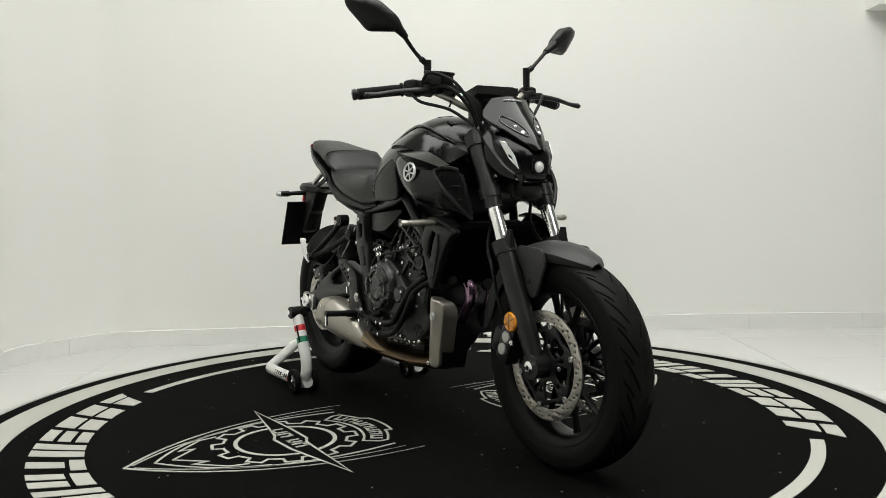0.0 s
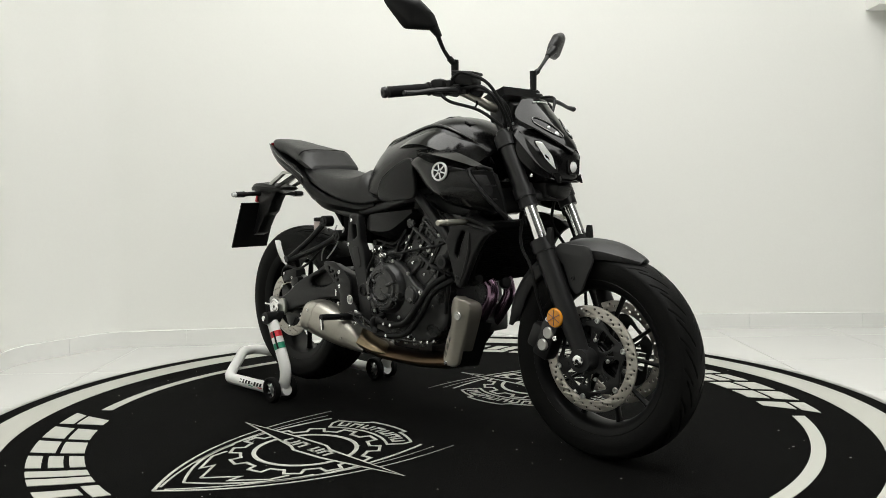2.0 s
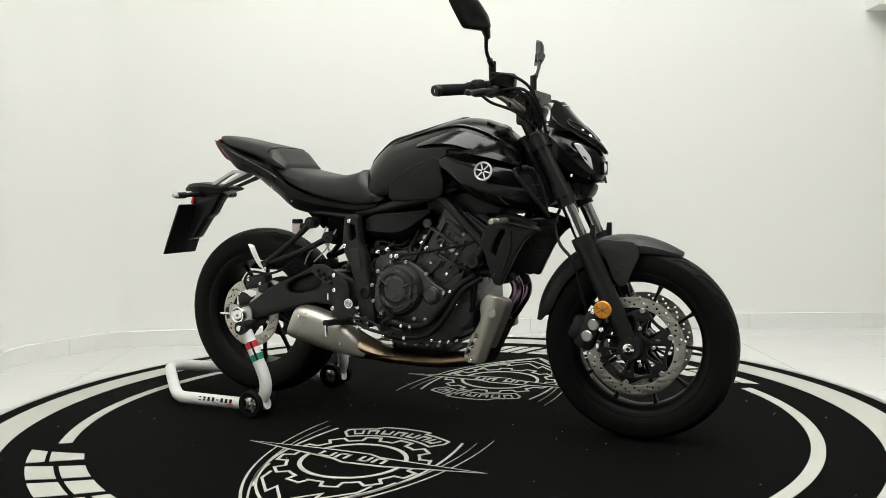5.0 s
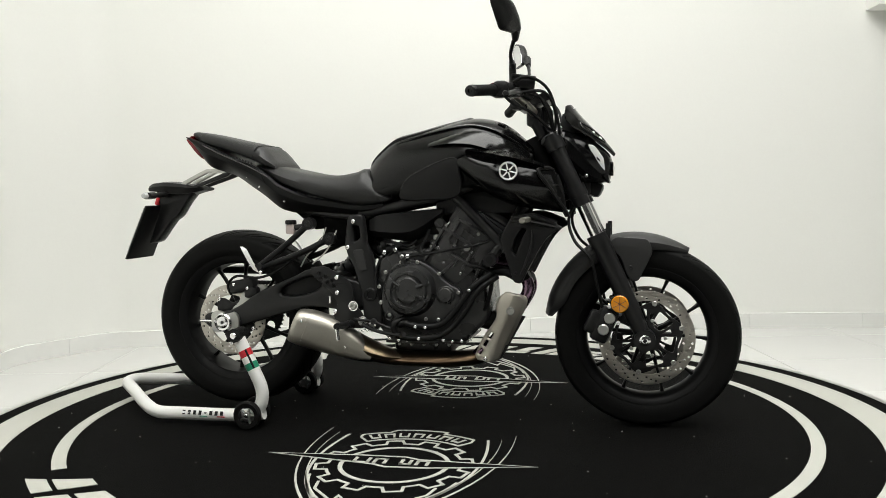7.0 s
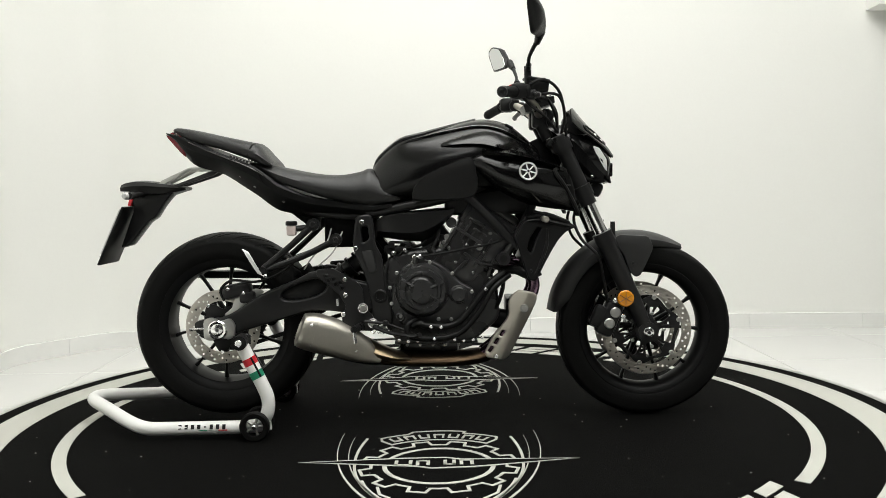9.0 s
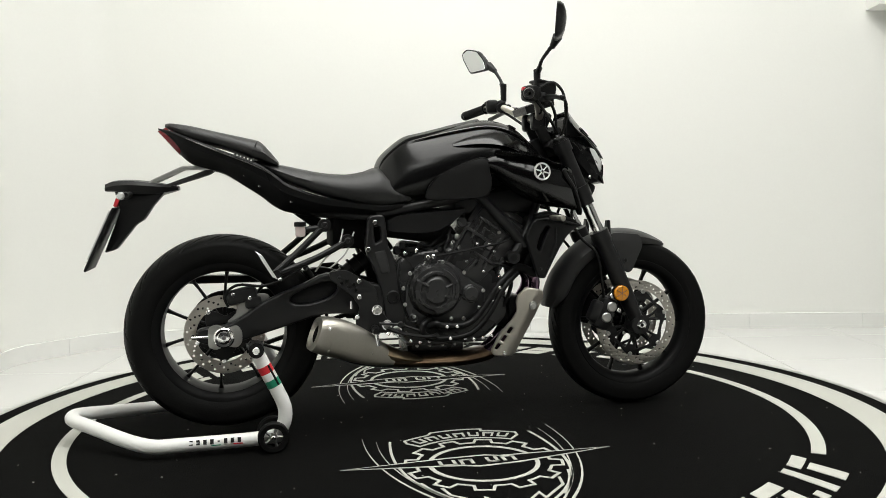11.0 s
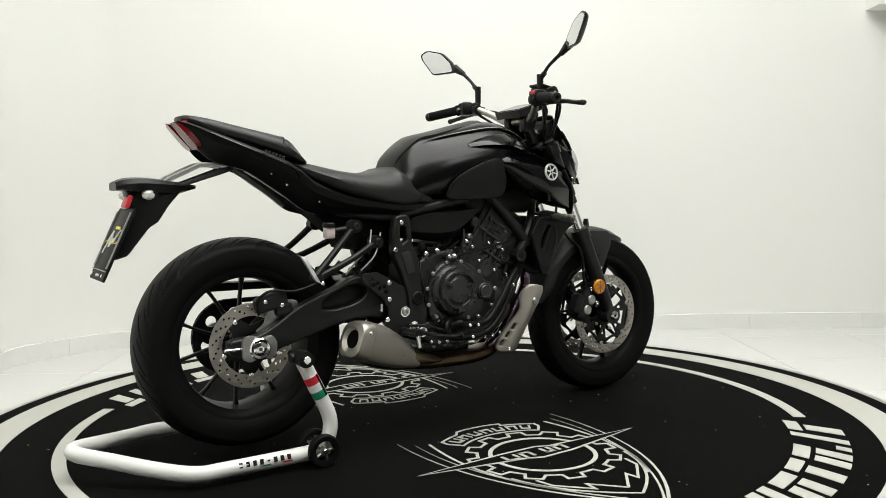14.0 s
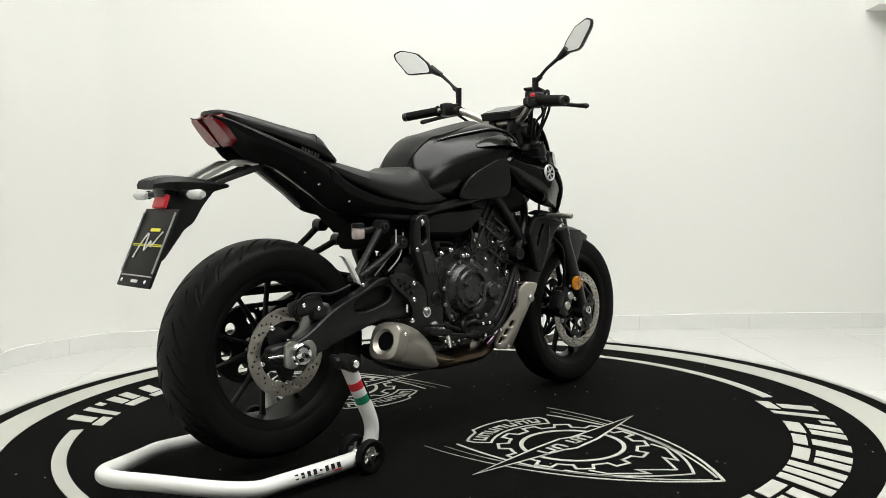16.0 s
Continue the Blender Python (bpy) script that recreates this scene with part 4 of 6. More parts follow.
# dash
dash = bp("instrument_panel", loft([[(0.30 + x, y, 1.016 + z) for x, y, z in ((0.0, -0.0678, 0.0), (0.0, 0.0678, 0.0), (0.045, 0.0746, 0.014), (0.095, 0.0746, 0.030), (0.095, -0.0746, 0.030), (0.045, -0.0746, 0.014))],
            [(0.30 + x, y, 1.016 + z) for x, y, z in ((-0.008, -0.0701, 0.024), (-0.008, 0.0701, 0.024), (0.038, 0.0769, 0.040), (0.092, 0.0769, 0.052), (0.092, -0.0769, 0.052), (0.038, -0.0769, 0.040))]], 1), PLASTIC, None, "black instrument panel with a dark display")
bp("display", loft([[(0.296, -0.0622, 1.0420), (0.296, 0.0622, 1.0420), (0.384, 0.0678, 1.0690), (0.384, -0.0678, 1.0690)], [(0.297, -0.0610, 1.0450), (0.297, 0.0610, 1.0450), (0.383, 0.0667, 1.0715), (0.383, -0.0667, 1.0715)]]), SCREEN, dash)
bp("panel_stay", join(box(0.375, 0, 1.00, 0.04, 0.08, 0.06, 0.012, pose(0, 0, 0, 0, 25, 0))), PLASTIC, dash)

# -- handlebar --
BAR = [(0.205, -0.365, 1.050), (0.245, -0.245, 1.064), (0.280, -0.185, 1.066), (0.318, -0.125, 1.040), (0.342, -0.07, 1.012), (0.346, 0, 1.008), (0.342, 0.07, 1.012), (0.318, 0.125, 1.040), (0.280, 0.185, 1.066), (0.245, 0.245, 1.064), (0.205, 0.365, 1.050)]
bar = bp("handlebar", tube(BAR, [0.011, 0.011, 0.011, 0.0125, 0.0145, 0.0145, 0.0145, 0.0125, 0.011, 0.011, 0.011], 16, 5), STEEL, None, "bare metal tapered handlebar")
for y in (-0.045, 0.045):
    bp("bar_clamp", join(box(0.346, y, 0.995, 0.05, 0.034, 0.06, 0.01), rod((0.350, y, 0.98), (0.375, y, 0.93), 0.02)), MATTE, bar)
for s in (-1, 1):
    a, b = Vector((0.205, s * 0.365, 1.050)), Vector((0.245, s * 0.245, 1.064))
    d = (b - a).normalized()
    grip = bp("grip", join(rod(a, b, 0.0165, n=22), lathe([(0.0165, -0.002), (0.020, 0), (0.020, 0.005), (0.0165, 0.007)], b, d, 20)), GRIP, bar, "black rubber handlebar grip")
    bp("bar_end", lathe([(0.006, -0.020), (0.015, -0.018), (0.017, -0.010), (0.014, -0.004), (0.0175, 0.0)], a, d, 20), MATTE, bar)
    sw = bp("switch_housing", join(box(0.262, s * 0.212, 1.068, 0.046, 0.052, 0.050, 0.012, pose(0, 0, 0, 0, 0, -s * 18)), box(0.288, s * 0.190, 1.072, 0.03, 0.04, 0.036, 0.009)), PLASTIC, bar, "black switch cluster")
    bp("switch_button", box(0.240, s * 0.214, 1.082, 0.012, 0.018, 0.012, 0.004), REDSW if s < 0 else DECAL, sw)
    bp("switch_lever", box(0.238, s * 0.222, 1.062, 0.012, 0.014, 0.008, 0.003), PLASTIC, sw)
    perch = bp("lever_perch", join(box(0.300, s * 0.186, 1.060, 0.045, 0.036, 0.030, 0.008), rod((0.285, s * 0.165, 1.060), (0.285, s * 0.205, 1.064), 0.019)), MATTE, bar)
    bp("lever", tube([(0.312, s * 0.190, 1.056), (0.322, s * 0.225, 1.056), (0.318, s * 0.29, 1.050), (0.306, s * 0.350, 1.040), (0.304, s * 0.385, 1.036)], [0.008, 0.0075, 0.0065, 0.006, 0.008], 10, 5, flat=1.3), MATTE, bar, "black control lever")
    bp("lever_ball", lathe([(0, -0.009), (0.006, -0.007), (0.009, 0), (0.006, 0.007), (0, 0.009)], (0.304, s * 0.388, 1.036), n=14), MATTE, bar)
    # mirror
    ox, oy, oz = (0.050, 0.004, 0.004) if s < 0 else (-0.008, 0.016, -0.003)
    mir = bp("mirror", join(rod((0.296, s * 0.182, 1.085), (0.296, s * 0.182, 1.148), 0.0105, 0.0115, 16), rod((0.296, s * 0.182, 1.135), (0.297, s * 0.205, 1.150), 0.009), tube([(0.297, s * 0.198, 1.144), (0.297, s * 0.228, 1.172), (0.292 + ox * 0.5, s * 0.275, 1.212)], [0.0065, 0.0055, 0.007], 10, 4), tube([(0.294 + ox * 0.45, s * 0.265, 1.205), (0.285 + ox * 0.75, s * (0.295 + oy), 1.232)], [0.009, 0.016], 12, 1)), PLASTIC, None, "black angular rear-view mirror on a stalk")
    hexa = [(0.272, 1.214), (0.368, 1.213), (0.424, 1.278), (0.432, 1.300), (0.404, 1.313), (0.338, 1.296), (0.288, 1.252)]
    rc = round_corners(hexa, 0.012, 3)
    cy = sum(p[0] for p in rc) / len(rc)
    cz = sum(p[1] for p in rc) / len(rc)

    def mx(y, z):
        return 0.276 - (y - 0.28) * 0.38 + (z - 1.26) * 0.10
    rings = []
    for g, off in ((0.90, -0.0005), (0.95, -0.003), (1.0, -0.003), (1.0, 0.006), (0.86, 0.018), (0.5, 0.027), (0.15, 0.030)):
        rings.append([(mx(cy + (y - cy) * g, cz + (z - cz) * g) + off + ox, s * (cy + oy + (y - cy) * g), cz + oz + (z - cz) * g) for y, z in rc])
    bp("mirror_shell", loft(rings, 1), PLASTIC, mir, "", 45)
    rings = [[(mx(cy + (y - cy) * 0.90, cz + (z - cz) * 0.90) + off + ox, s * (cy + oy + (y - cy) * 0.90), cz + oz + (z - cz) * 0.90) for y, z in rc] for off in (-0.0035, 0.001)]
    bp("mirror_glass", loft(rings, 1), MIRROR, mir, "silvered mirror glass", 20)
# brake fluid reservoir and cables
bp("brake_reservoir", join(box(0.325, -0.160, 1.088, 0.07, 0.055, 0.035, 0.008, pose(0, 0, 0, 0, 8, 12)), box(0.325, -0.160, 1.108, 0.075, 0.06, 0.010, 0.004, pose(0, 0, 0, 0, 8, 12))), PLASTIC, None, "black front brake fluid reservoir")
for pts in ([(0.30, -0.20, 1.09), (0.345, -0.20, 1.105), (0.40, -0.15, 1.07), (0.425, -0.10, 0.98), (0.43, -0.07, 0.90)], [(0.31, -0.185, 1.06), (0.39, -0.17, 1.06), (0.42, -0.12, 1.0), (0.41, -0.08, 0.93)],
            [(0.27, -0.225, 1.055), (0.30, -0.21, 1.025), (0.35, -0.14, 1.00), (0.40, -0.09, 0.95)], [(0.31, 0.19, 1.06), (0.39, 0.17, 1.05), (0.42, 0.11, 0.98), (0.41, 0.08, 0.92)], [(0.28, 0.2, 1.06), (0.33, 0.16, 1.02), (0.37, 0.10, 0.97), (0.37, 0.06, 0.92)]):
    bp("cable", tube(pts, 0.0048, 8, 6), CABLE)
bp("cable_boot", join(box(0.300, -0.158, 1.066, 0.050, 0.050, 0.034, 0.012, pose(0, 0, 0, 0, 10, 24)), box(0.330, -0.128, 1.058, 0.046, 0.030, 0.026, 0.010, pose(0, 0, 0, 0, 24, 24))), PLASTIC, None, "black rubber cable boot at the bar")
for k in range(4):
    o = 0.006 * k
    bp("cable", tube([(0.315 + o, -0.150, 1.078 - o), (0.355 + o, -0.120 + o, 1.066 - o), (0.392 + o * 0.5, -0.088 + o, 1.010), (0.405, -0.070 + o, 0.945)], 0.0042, 8, 5), CABLE)
bp("cable_tie", tube([(0.318, -0.118, 1.052), (0.330, -0.125, 1.022), (0.322, -0.125, 1.012)], 0.003, 6), CABLE)

# -- fuel tank --
TANK = [(-0.205, (0, 0.848), (0.05, 0.843), (0.078, 0.828), (0.098, 0.80), (0.112, 0.77), (0.118, 0.735), (0.06, 0.72), (0, 0.72)),
        (-0.192, (0, 0.875), (0.052, 0.871), (0.080, 0.855), (0.108, 0.815), (0.126, 0.775), (0.130, 0.738), (0.06, 0.72), (0, 0.72)),
        (-0.160, (0, 0.907), (0.056, 0.903), (0.084, 0.888), (0.120, 0.845), (0.142, 0.79), (0.144, 0.742), (0.07, 0.72), (0, 0.72)),
        (-0.112, (0, 0.941), (0.060, 0.937), (0.088, 0.921), (0.135, 0.872), (0.158, 0.81), (0.155, 0.745), (0.07, 0.73), (0, 0.73)),
        (-0.050, (0, 0.956), (0.066, 0.951), (0.094, 0.936), (0.152, 0.890), (0.176, 0.83), (0.162, 0.745), (0.08, 0.73), (0, 0.73)),
        (0.050, (0, 0.982), (0.078, 0.976), (0.112, 0.956), (0.172, 0.908), (0.196, 0.85), (0.168, 0.755), (0.08, 0.74), (0, 0.74)),
        (0.140, (0, 1.001), (0.084, 0.995), (0.124, 0.968), (0.184, 0.920), (0.206, 0.86), (0.170, 0.765), (0.08, 0.74), (0, 0.74)),
        (0.205, (0, 0.996), (0.084, 0.989), (0.128, 0.958), (0.180, 0.908), (0.198, 0.85), (0.165, 0.77), (0.08, 0.75), (0, 0.75)),
        (0.260, (0, 0.974), (0.078, 0.966), (0.120, 0.934), (0.158, 0.888), (0.172, 0.84), (0.145, 0.78), (0.07, 0.76), (0, 0.76)),
        (0.310, (0, 0.932), (0.062, 0.925), (0.096, 0.904), (0.124, 0.868), (0.132, 0.835), (0.110, 0.79), (0.06, 0.77), (0, 0.77)),
        (0.345, (0, 0.90), (0.050, 0.892), (0.072, 0.880), (0.092, 0.855), (0.098, 0.83), (0.085, 0.80), (0.05, 0.79), (0, 0.79))]
tank = bp("fuel_tank", half_body([(row[0], row[1:]) for row in TANK], 4), SATIN, None, "satin black sculpted fuel tank", crease=50, modifier="soft")
for s in (-1, 1):
    # gloss strip added on the crease to make its highlight
    crest = [(row[0], s * (row[3][0] + 0.0015), row[3][1] + 0.0015) for row in TANK[3:10]]
    bp("tank_highlight", tube(crest, [0.0005, 0.003, 0.0042, 0.0042, 0.0038, 0.003, 0.0005], 10, 5), EDGE, tank, "raised gloss strip standing in for the tank crease's highlight")
# pad on the rear of the tank, filler cap
pad = []
for x, z, w in ((-0.206, 0.846, 0.060), (-0.193, 0.878, 0.064), (-0.160, 0.911, 0.068), (-0.112, 0.945, 0.072), (-0.050, 0.960, 0.076), (0.05, 0.985, 0.070), (0.135, 1.0045, 0.062)):
    pad.append([(x, y, z - 0.010 * (abs(y) / w) ** 3) for y in (-w, -w * 0.7, 0, w * 0.7, w)] + [(x + 0.003, y, z - 0.016) for y in (w, 0, -w)])
bp("tank_pad", loft(pad, 3), PLASTIC, tank, "textured matte black tank pad", 30)
for s in (-1, 1):
    bp("tank_vent", box(0.245, s * 0.066, 0.9725, 0.028, 0.026, 0.005, 0.002, pose(0, 0, 0, 0, 28, 0)), DECAL, tank)
    knee = [(-0.066, 0.736), (-0.068, 0.771), (-0.040, 0.806), (0.007, 0.832), (0.061, 0.855), (0.105, 0.867), (0.126, 0.856), (0.128, 0.825), (0.135, 0.790), (0.118, 0.744), (0.030, 0.735)]
    kb = plate([round_loop(knee, 4)], 0.016, 0.005, None, 2)
    bmesh.ops.triangulate(kb, faces=kb.faces)
    for v in kb.verts:
        bulge = 0.170 + 0.030 * math.sin(max(0, min(1, (v.co.x + 0.10) / 0.28)) * 1.5) - 1.6 * (v.co.z - 0.815) ** 2
        v.co.y = s * bulge + v.co.y
    kp = bp("knee_panel", kb, PLASTIC, tank, "matte black textured knee panel", 40)
    # thin gloss bead added where the panel's edge catches light
    lip = []
    for x, z in knee[1:7]:
        lip.append((x, s * (0.1775 + 0.030 * math.sin(max(0, min(1, (x + 0.10) / 0.28)) * 1.5) - 1.6 * (z - 0.815) ** 2), z))
    bp("panel_highlight", tube(lip, 0.0018, 6, 4), EDGE, kp, "thin gloss bead standing in for the panel edge's highlight")
    bp("panel_screw", knob((-0.038, s * 0.170, 0.769), (0, s, 0), 0.011, 0.008, 0.002, 16, 0.005), DECAL, kp)
    for i in range(6):
        for j in range(5):
            bp("grip_dimple", knob((-0.010 + i * 0.013 + (j % 2) * 0.0065, s * (0.1815 + 0.0011 * i), 0.758 + j * 0.0115), (0, s, 0), 0.0038, 0.002, 0.0008, 6), PLASTIC, kp)

# side shrouds with intakes
for s in (-1, 1):
    sh = [(0.105, [(0.14, 0.866), (0.180, 0.864), (0.198, 0.856), (0.196, 0.848), (0.170, 0.842), (0.14, 0.850)]),
          (0.150, [(0.14, 0.886), (0.194, 0.882), (0.218, 0.852), (0.206, 0.815), (0.170, 0.804), (0.135, 0.850)]),
          (0.200, [(0.145, 0.876), (0.208, 0.870), (0.236, 0.830), (0.220, 0.775), (0.172, 0.758), (0.135, 0.820)]),
          (0.255, [(0.145, 0.866), (0.214, 0.860), (0.247, 0.818), (0.230, 0.748), (0.175, 0.726), (0.135, 0.800)]),
          (0.315, [(0.150, 0.852), (0.216, 0.846), (0.245, 0.800), (0.226, 0.728), (0.170, 0.704), (0.138, 0.780)])]
    mouth = [(0.414, 0.160, 0.822), (0.373, 0.212, 0.822), (0.410, 0.204, 0.765), (0.454, 0.152, 0.690), (0.448, 0.138, 0.690), (0.438, 0.148, 0.760)]
    sh_rings = [round_ring([(x, s * y, z) for y, z in ring], 0.035) for x, ring in sh] + [round_ring([(x, s * y, z) for x, y, z in mouth], 0.012)]
    shroud = bp("side_shroud", loft(sh_rings, 4), GLOSS, None, "gloss black side shroud with an air intake", crease=38)
    # upper blade with sharp ridges
    blade = [(0.020, [(0.150, 0.914), (0.156, 0.910), (0.160, 0.904), (0.150, 0.898)]), (0.090, [(0.142, 0.941), (0.170, 0.929), (0.189, 0.911), (0.160, 0.902)]),
             (0.165, [(0.132, 0.958), (0.168, 0.938), (0.201, 0.906), (0.170, 0.891)]), (0.230, [(0.122, 0.946), (0.160, 0.918), (0.192, 0.886), (0.160, 0.874)]),
             (0.290, [(0.104, 0.914), (0.142, 0.886), (0.174, 0.862), (0.142, 0.852)]), (0.345, [(0.070, 0.876), (0.105, 0.862), (0.140, 0.846), (0.105, 0.838)])]
    bp("upper_blade", side_body(blade, s, 3), GLOSS, shroud, "gloss black ridged tank cover", 22)
    rib = [(0.150, [(0.176, 0.896), (0.212, 0.888), (0.200, 0.868)]), (0.220, [(0.180, 0.892), (0.232, 0.877), (0.212, 0.856)]), (0.300, [(0.178, 0.876), (0.230, 0.860), (0.210, 0.838)]), (0.392, [(0.172, 0.838), (0.206, 0.832), (0.190, 0.820)])]
    bp("shroud_rib", side_body(rib, s, 3), GLOSS, shroud, "", 22)
    # intake mouth at the front edge
    bp("intake_rim", tube([(x + 0.001, s * y, z) for x, y, z in mouth], 0.0065, 8, 3, True), PLASTIC, shroud)
    mc = (sum(p[0] for p in mouth) / 6, sum(p[1] for p in mouth) / 6, sum(p[2] for p in mouth) / 6)
    # flat plate closes the mouth; its near-black colour is the recess's shade
    bp("intake_shade", loft([[(mc[0] + (x - mc[0]) * f + dx, s * (mc[1] + (y - mc[1]) * f), mc[2] + (z - mc[2]) * f) for x, y, z in mouth] for f, dx in ((0.95, -0.004), (0.95, 0.004))]), DARK, shroud, "dark plate closing the intake mouth, the recess's shade in its colour")
    for f in (0.35, 0.65):
        a = Vector(mouth[0]).lerp(Vector(mouth[4]), f)
        c2 = Vector(mouth[1]).lerp(Vector(mouth[3]), f)
        bp("intake_vane", rod((a.x + 0.006, s * a.y, a.z), (c2.x + 0.006, s * c2.y, c2.z), 0.003, n=6), PLASTIC, shroud)
    # round badge
    axis = (0.10, s, 0.12)
    bc = Vector((0.288, s * 0.243, 0.820))
    badge = bp("badge", lathe([(0.0225, 0), (0.0235, 0.006), (0.027, 0.007), (0.0285, 0.004), (0.0285, 0.0)], bc, axis, 36), SILVER, shroud, "round silver tank badge")
    av = Vector(axis).normalized()
    e1 = av.orthogonal().normalized()
    e2 = av.cross(e1)
    bp("badge_field", lathe([(0, 0.003), (0.0235, 0.003), (0.0235, 0.0)], bc, axis, 30), DECAL, badge)
    arms = []
    for k in range(6):
        q = k * math.pi / 3
        dd = e1 * math.cos(q) + e2 * math.sin(q)
        arms.append(rod(bc + av * 0.004 + dd * 0.004, bc + av * 0.004 + dd * 0.023, 0.0026, 0.0020, 6))
    bp("badge_arms", join(*arms), SILVER, badge)

# -- seats and tail --
def seat_body(rows):
    st = []
    for x, w, zt, zb in rows:
        h = zt - zb
        st.append((x, [(0, zt), (w * 0.55, zt - h * 0.02), (w * 0.85, zt - h * 0.16), (w, zt - h * 0.55), (w * 0.98, zb + h * 0.12), (w * 0.9, zb), (w * 0.4, zb), (0, zb)]))
    return half_body(st, 4)


bp("rider_seat", seat_body([(-0.605, 0.085, 0.868, 0.852), (-0.570, 0.108, 0.866, 0.838), (-0.500, 0.134, 0.851, 0.800), (-0.395, 0.150, 0.829, 0.760), (-0.310, 0.154, 0.823, 0.737), (-0.245, 0.150, 0.833, 0.722),
                            (-0.212, 0.146, 0.843, 0.718), (-0.180, 0.145, 0.815, 0.720), (-0.145, 0.146, 0.778, 0.727), (-0.115, 0.146, 0.748, 0.736)]), LEATHER, None, "black grained vinyl rider seat", 50)
pil = bp("pillion_seat", seat_body([(-0.864, 0.035, 0.984, 0.974), (-0.845, 0.062, 0.986, 0.965), (-0.790, 0.085, 0.978, 0.937), (-0.700, 0.100, 0.957, 0.912), (-0.620, 0.118, 0.939, 0.884), (-0.580, 0.122, 0.928, 0.868),
                              (-0.555, 0.122, 0.903, 0.858), (-0.525, 0.112, 0.866, 0.848)]), LEATHER, None, "black grained vinyl pillion seat pad", 50)
bp("seat_piping", tube([(-0.604, -0.1195, 0.886), (-0.592, -0.109, 0.919), (-0.585, -0.07, 0.928), (-0.583, 0, 0.9290), (-0.585, 0.07, 0.928), (-0.592, 0.109, 0.919), (-0.604, 0.1195, 0.886)], 0.0022, 6, 5), DECAL, pil)
TAIL = []
for x, w, zt, zb in ((-0.882, 0.058, 0.969, 0.961), (-0.845, 0.074, 0.960, 0.918), (-0.795, 0.092, 0.940, 0.864), (-0.737, 0.108, 0.916, 0.843), (-0.688, 0.116, 0.896, 0.827), (-0.631, 0.124, 0.874, 0.790), (-0.583, 0.130, 0.853, 0.758),
                     (-0.535, 0.134, 0.820, 0.721), (-0.498, 0.136, 0.792, 0.704), (-0.403, 0.138, 0.755, 0.686), (-0.307, 0.142, 0.738, 0.678), (-0.212, 0.144, 0.722, 0.677), (-0.140, 0.140, 0.728, 0.699)):
    h = zt - zb
    TAIL.append((x, [(0, zt - 0.008), (w * 0.72, zt - 0.004), (w * 0.96, zt), (w, zt - h * 0.10), (w * 0.99, zt - h * 0.36), (w * 0.88, zt - h * 0.62), (w * 0.54, zb + h * 0.01), (w * 0.48, zb), (w * 0.43, zb + h * 0.34), (0, zb + h * 0.36)]))
tail = bp("tail_cowl", half_body(TAIL, 4), COWL, None, "satin black tail cowl and side panels", 24)
for s in (-1, 1):
    # gloss tube added for the light reflected along the cowl's upper edge
    bp("tail_highlight", tube([(x, s * w, z) for x, w, z in ((-0.800, 0.0915, 0.936), (-0.737, 0.108, 0.908), (-0.688, 0.1165, 0.888), (-0.631, 0.1245, 0.865), (-0.583, 0.1305, 0.843), (-0.545, 0.134, 0.820))], [0.002, 0.003, 0.003, 0.003, 0.003, 0.0015], 8, 4), EDGE, tail, "raised gloss strip standing in for the tail crease's highlight")
    trim = [(-0.690, 0.048, 0.832), (-0.650, 0.053, 0.808), (-0.610, 0.056, 0.781), (-0.570, 0.060, 0.754), (-0.530, 0.063, 0.724)]
    bp("tail_trim", loft([[(x, s * y, z + 0.010), (x, s * (y + 0.007), z + 0.003), (x - 0.002, s * (y + 0.004), z - 0.004), (x - 0.002, s * (y - 0.004), z - 0.004)] for x, y, z in trim], 3), TRIM, tail, "grey metal strip under the tail")
    seam = [(-0.570, 0.1305, 0.838), (-0.556, 0.1315, 0.806), (-0.540, 0.109, 0.766), (-0.528, 0.064, 0.728)]
    bp("panel_seam", tube([(x, s * y, z) for x, y, z in seam], 0.002, 6, 4), DARK, tail)
    for k in range(6):
        bp("lettering_bar", box(-0.655 + k * 0.0105, s * 0.1285, 0.884 - k * 0.0036, 0.007, 0.002, 0.009, 0, pose(0, 0, 0, 0, 18, 0)), FENDER, tail)
    bolts(tail, [(-0.585, s * 0.106, 0.788), (-0.49, s * 0.120, 0.738), (-0.63, s * 0.104, 0.822)], 0.004, 0.004, s)
    # tail light, half on each side
    tl = []
    for v, y0, y1 in ((0.0, 0.018, 0.050), (0.08, 0.015, 0.057), (0.36, 0.008, 0.062), (0.62, 0.004, 0.060), (0.72, 0.006, 0.046)):
        x, z = -0.884 + 0.084 * v, 0.961 - 0.098 * v
        tl.append([(x - 0.004, s * y0, z), (x, s * y1, z), (x + 0.026, s * (y1 + 0.012), z + 0.010), (x + 0.020, s * y0, z + 0.012)])
    bp("tail_light_lens", loft(tl, 3), REDLENS, tail, "dark red tail light lens", 25)

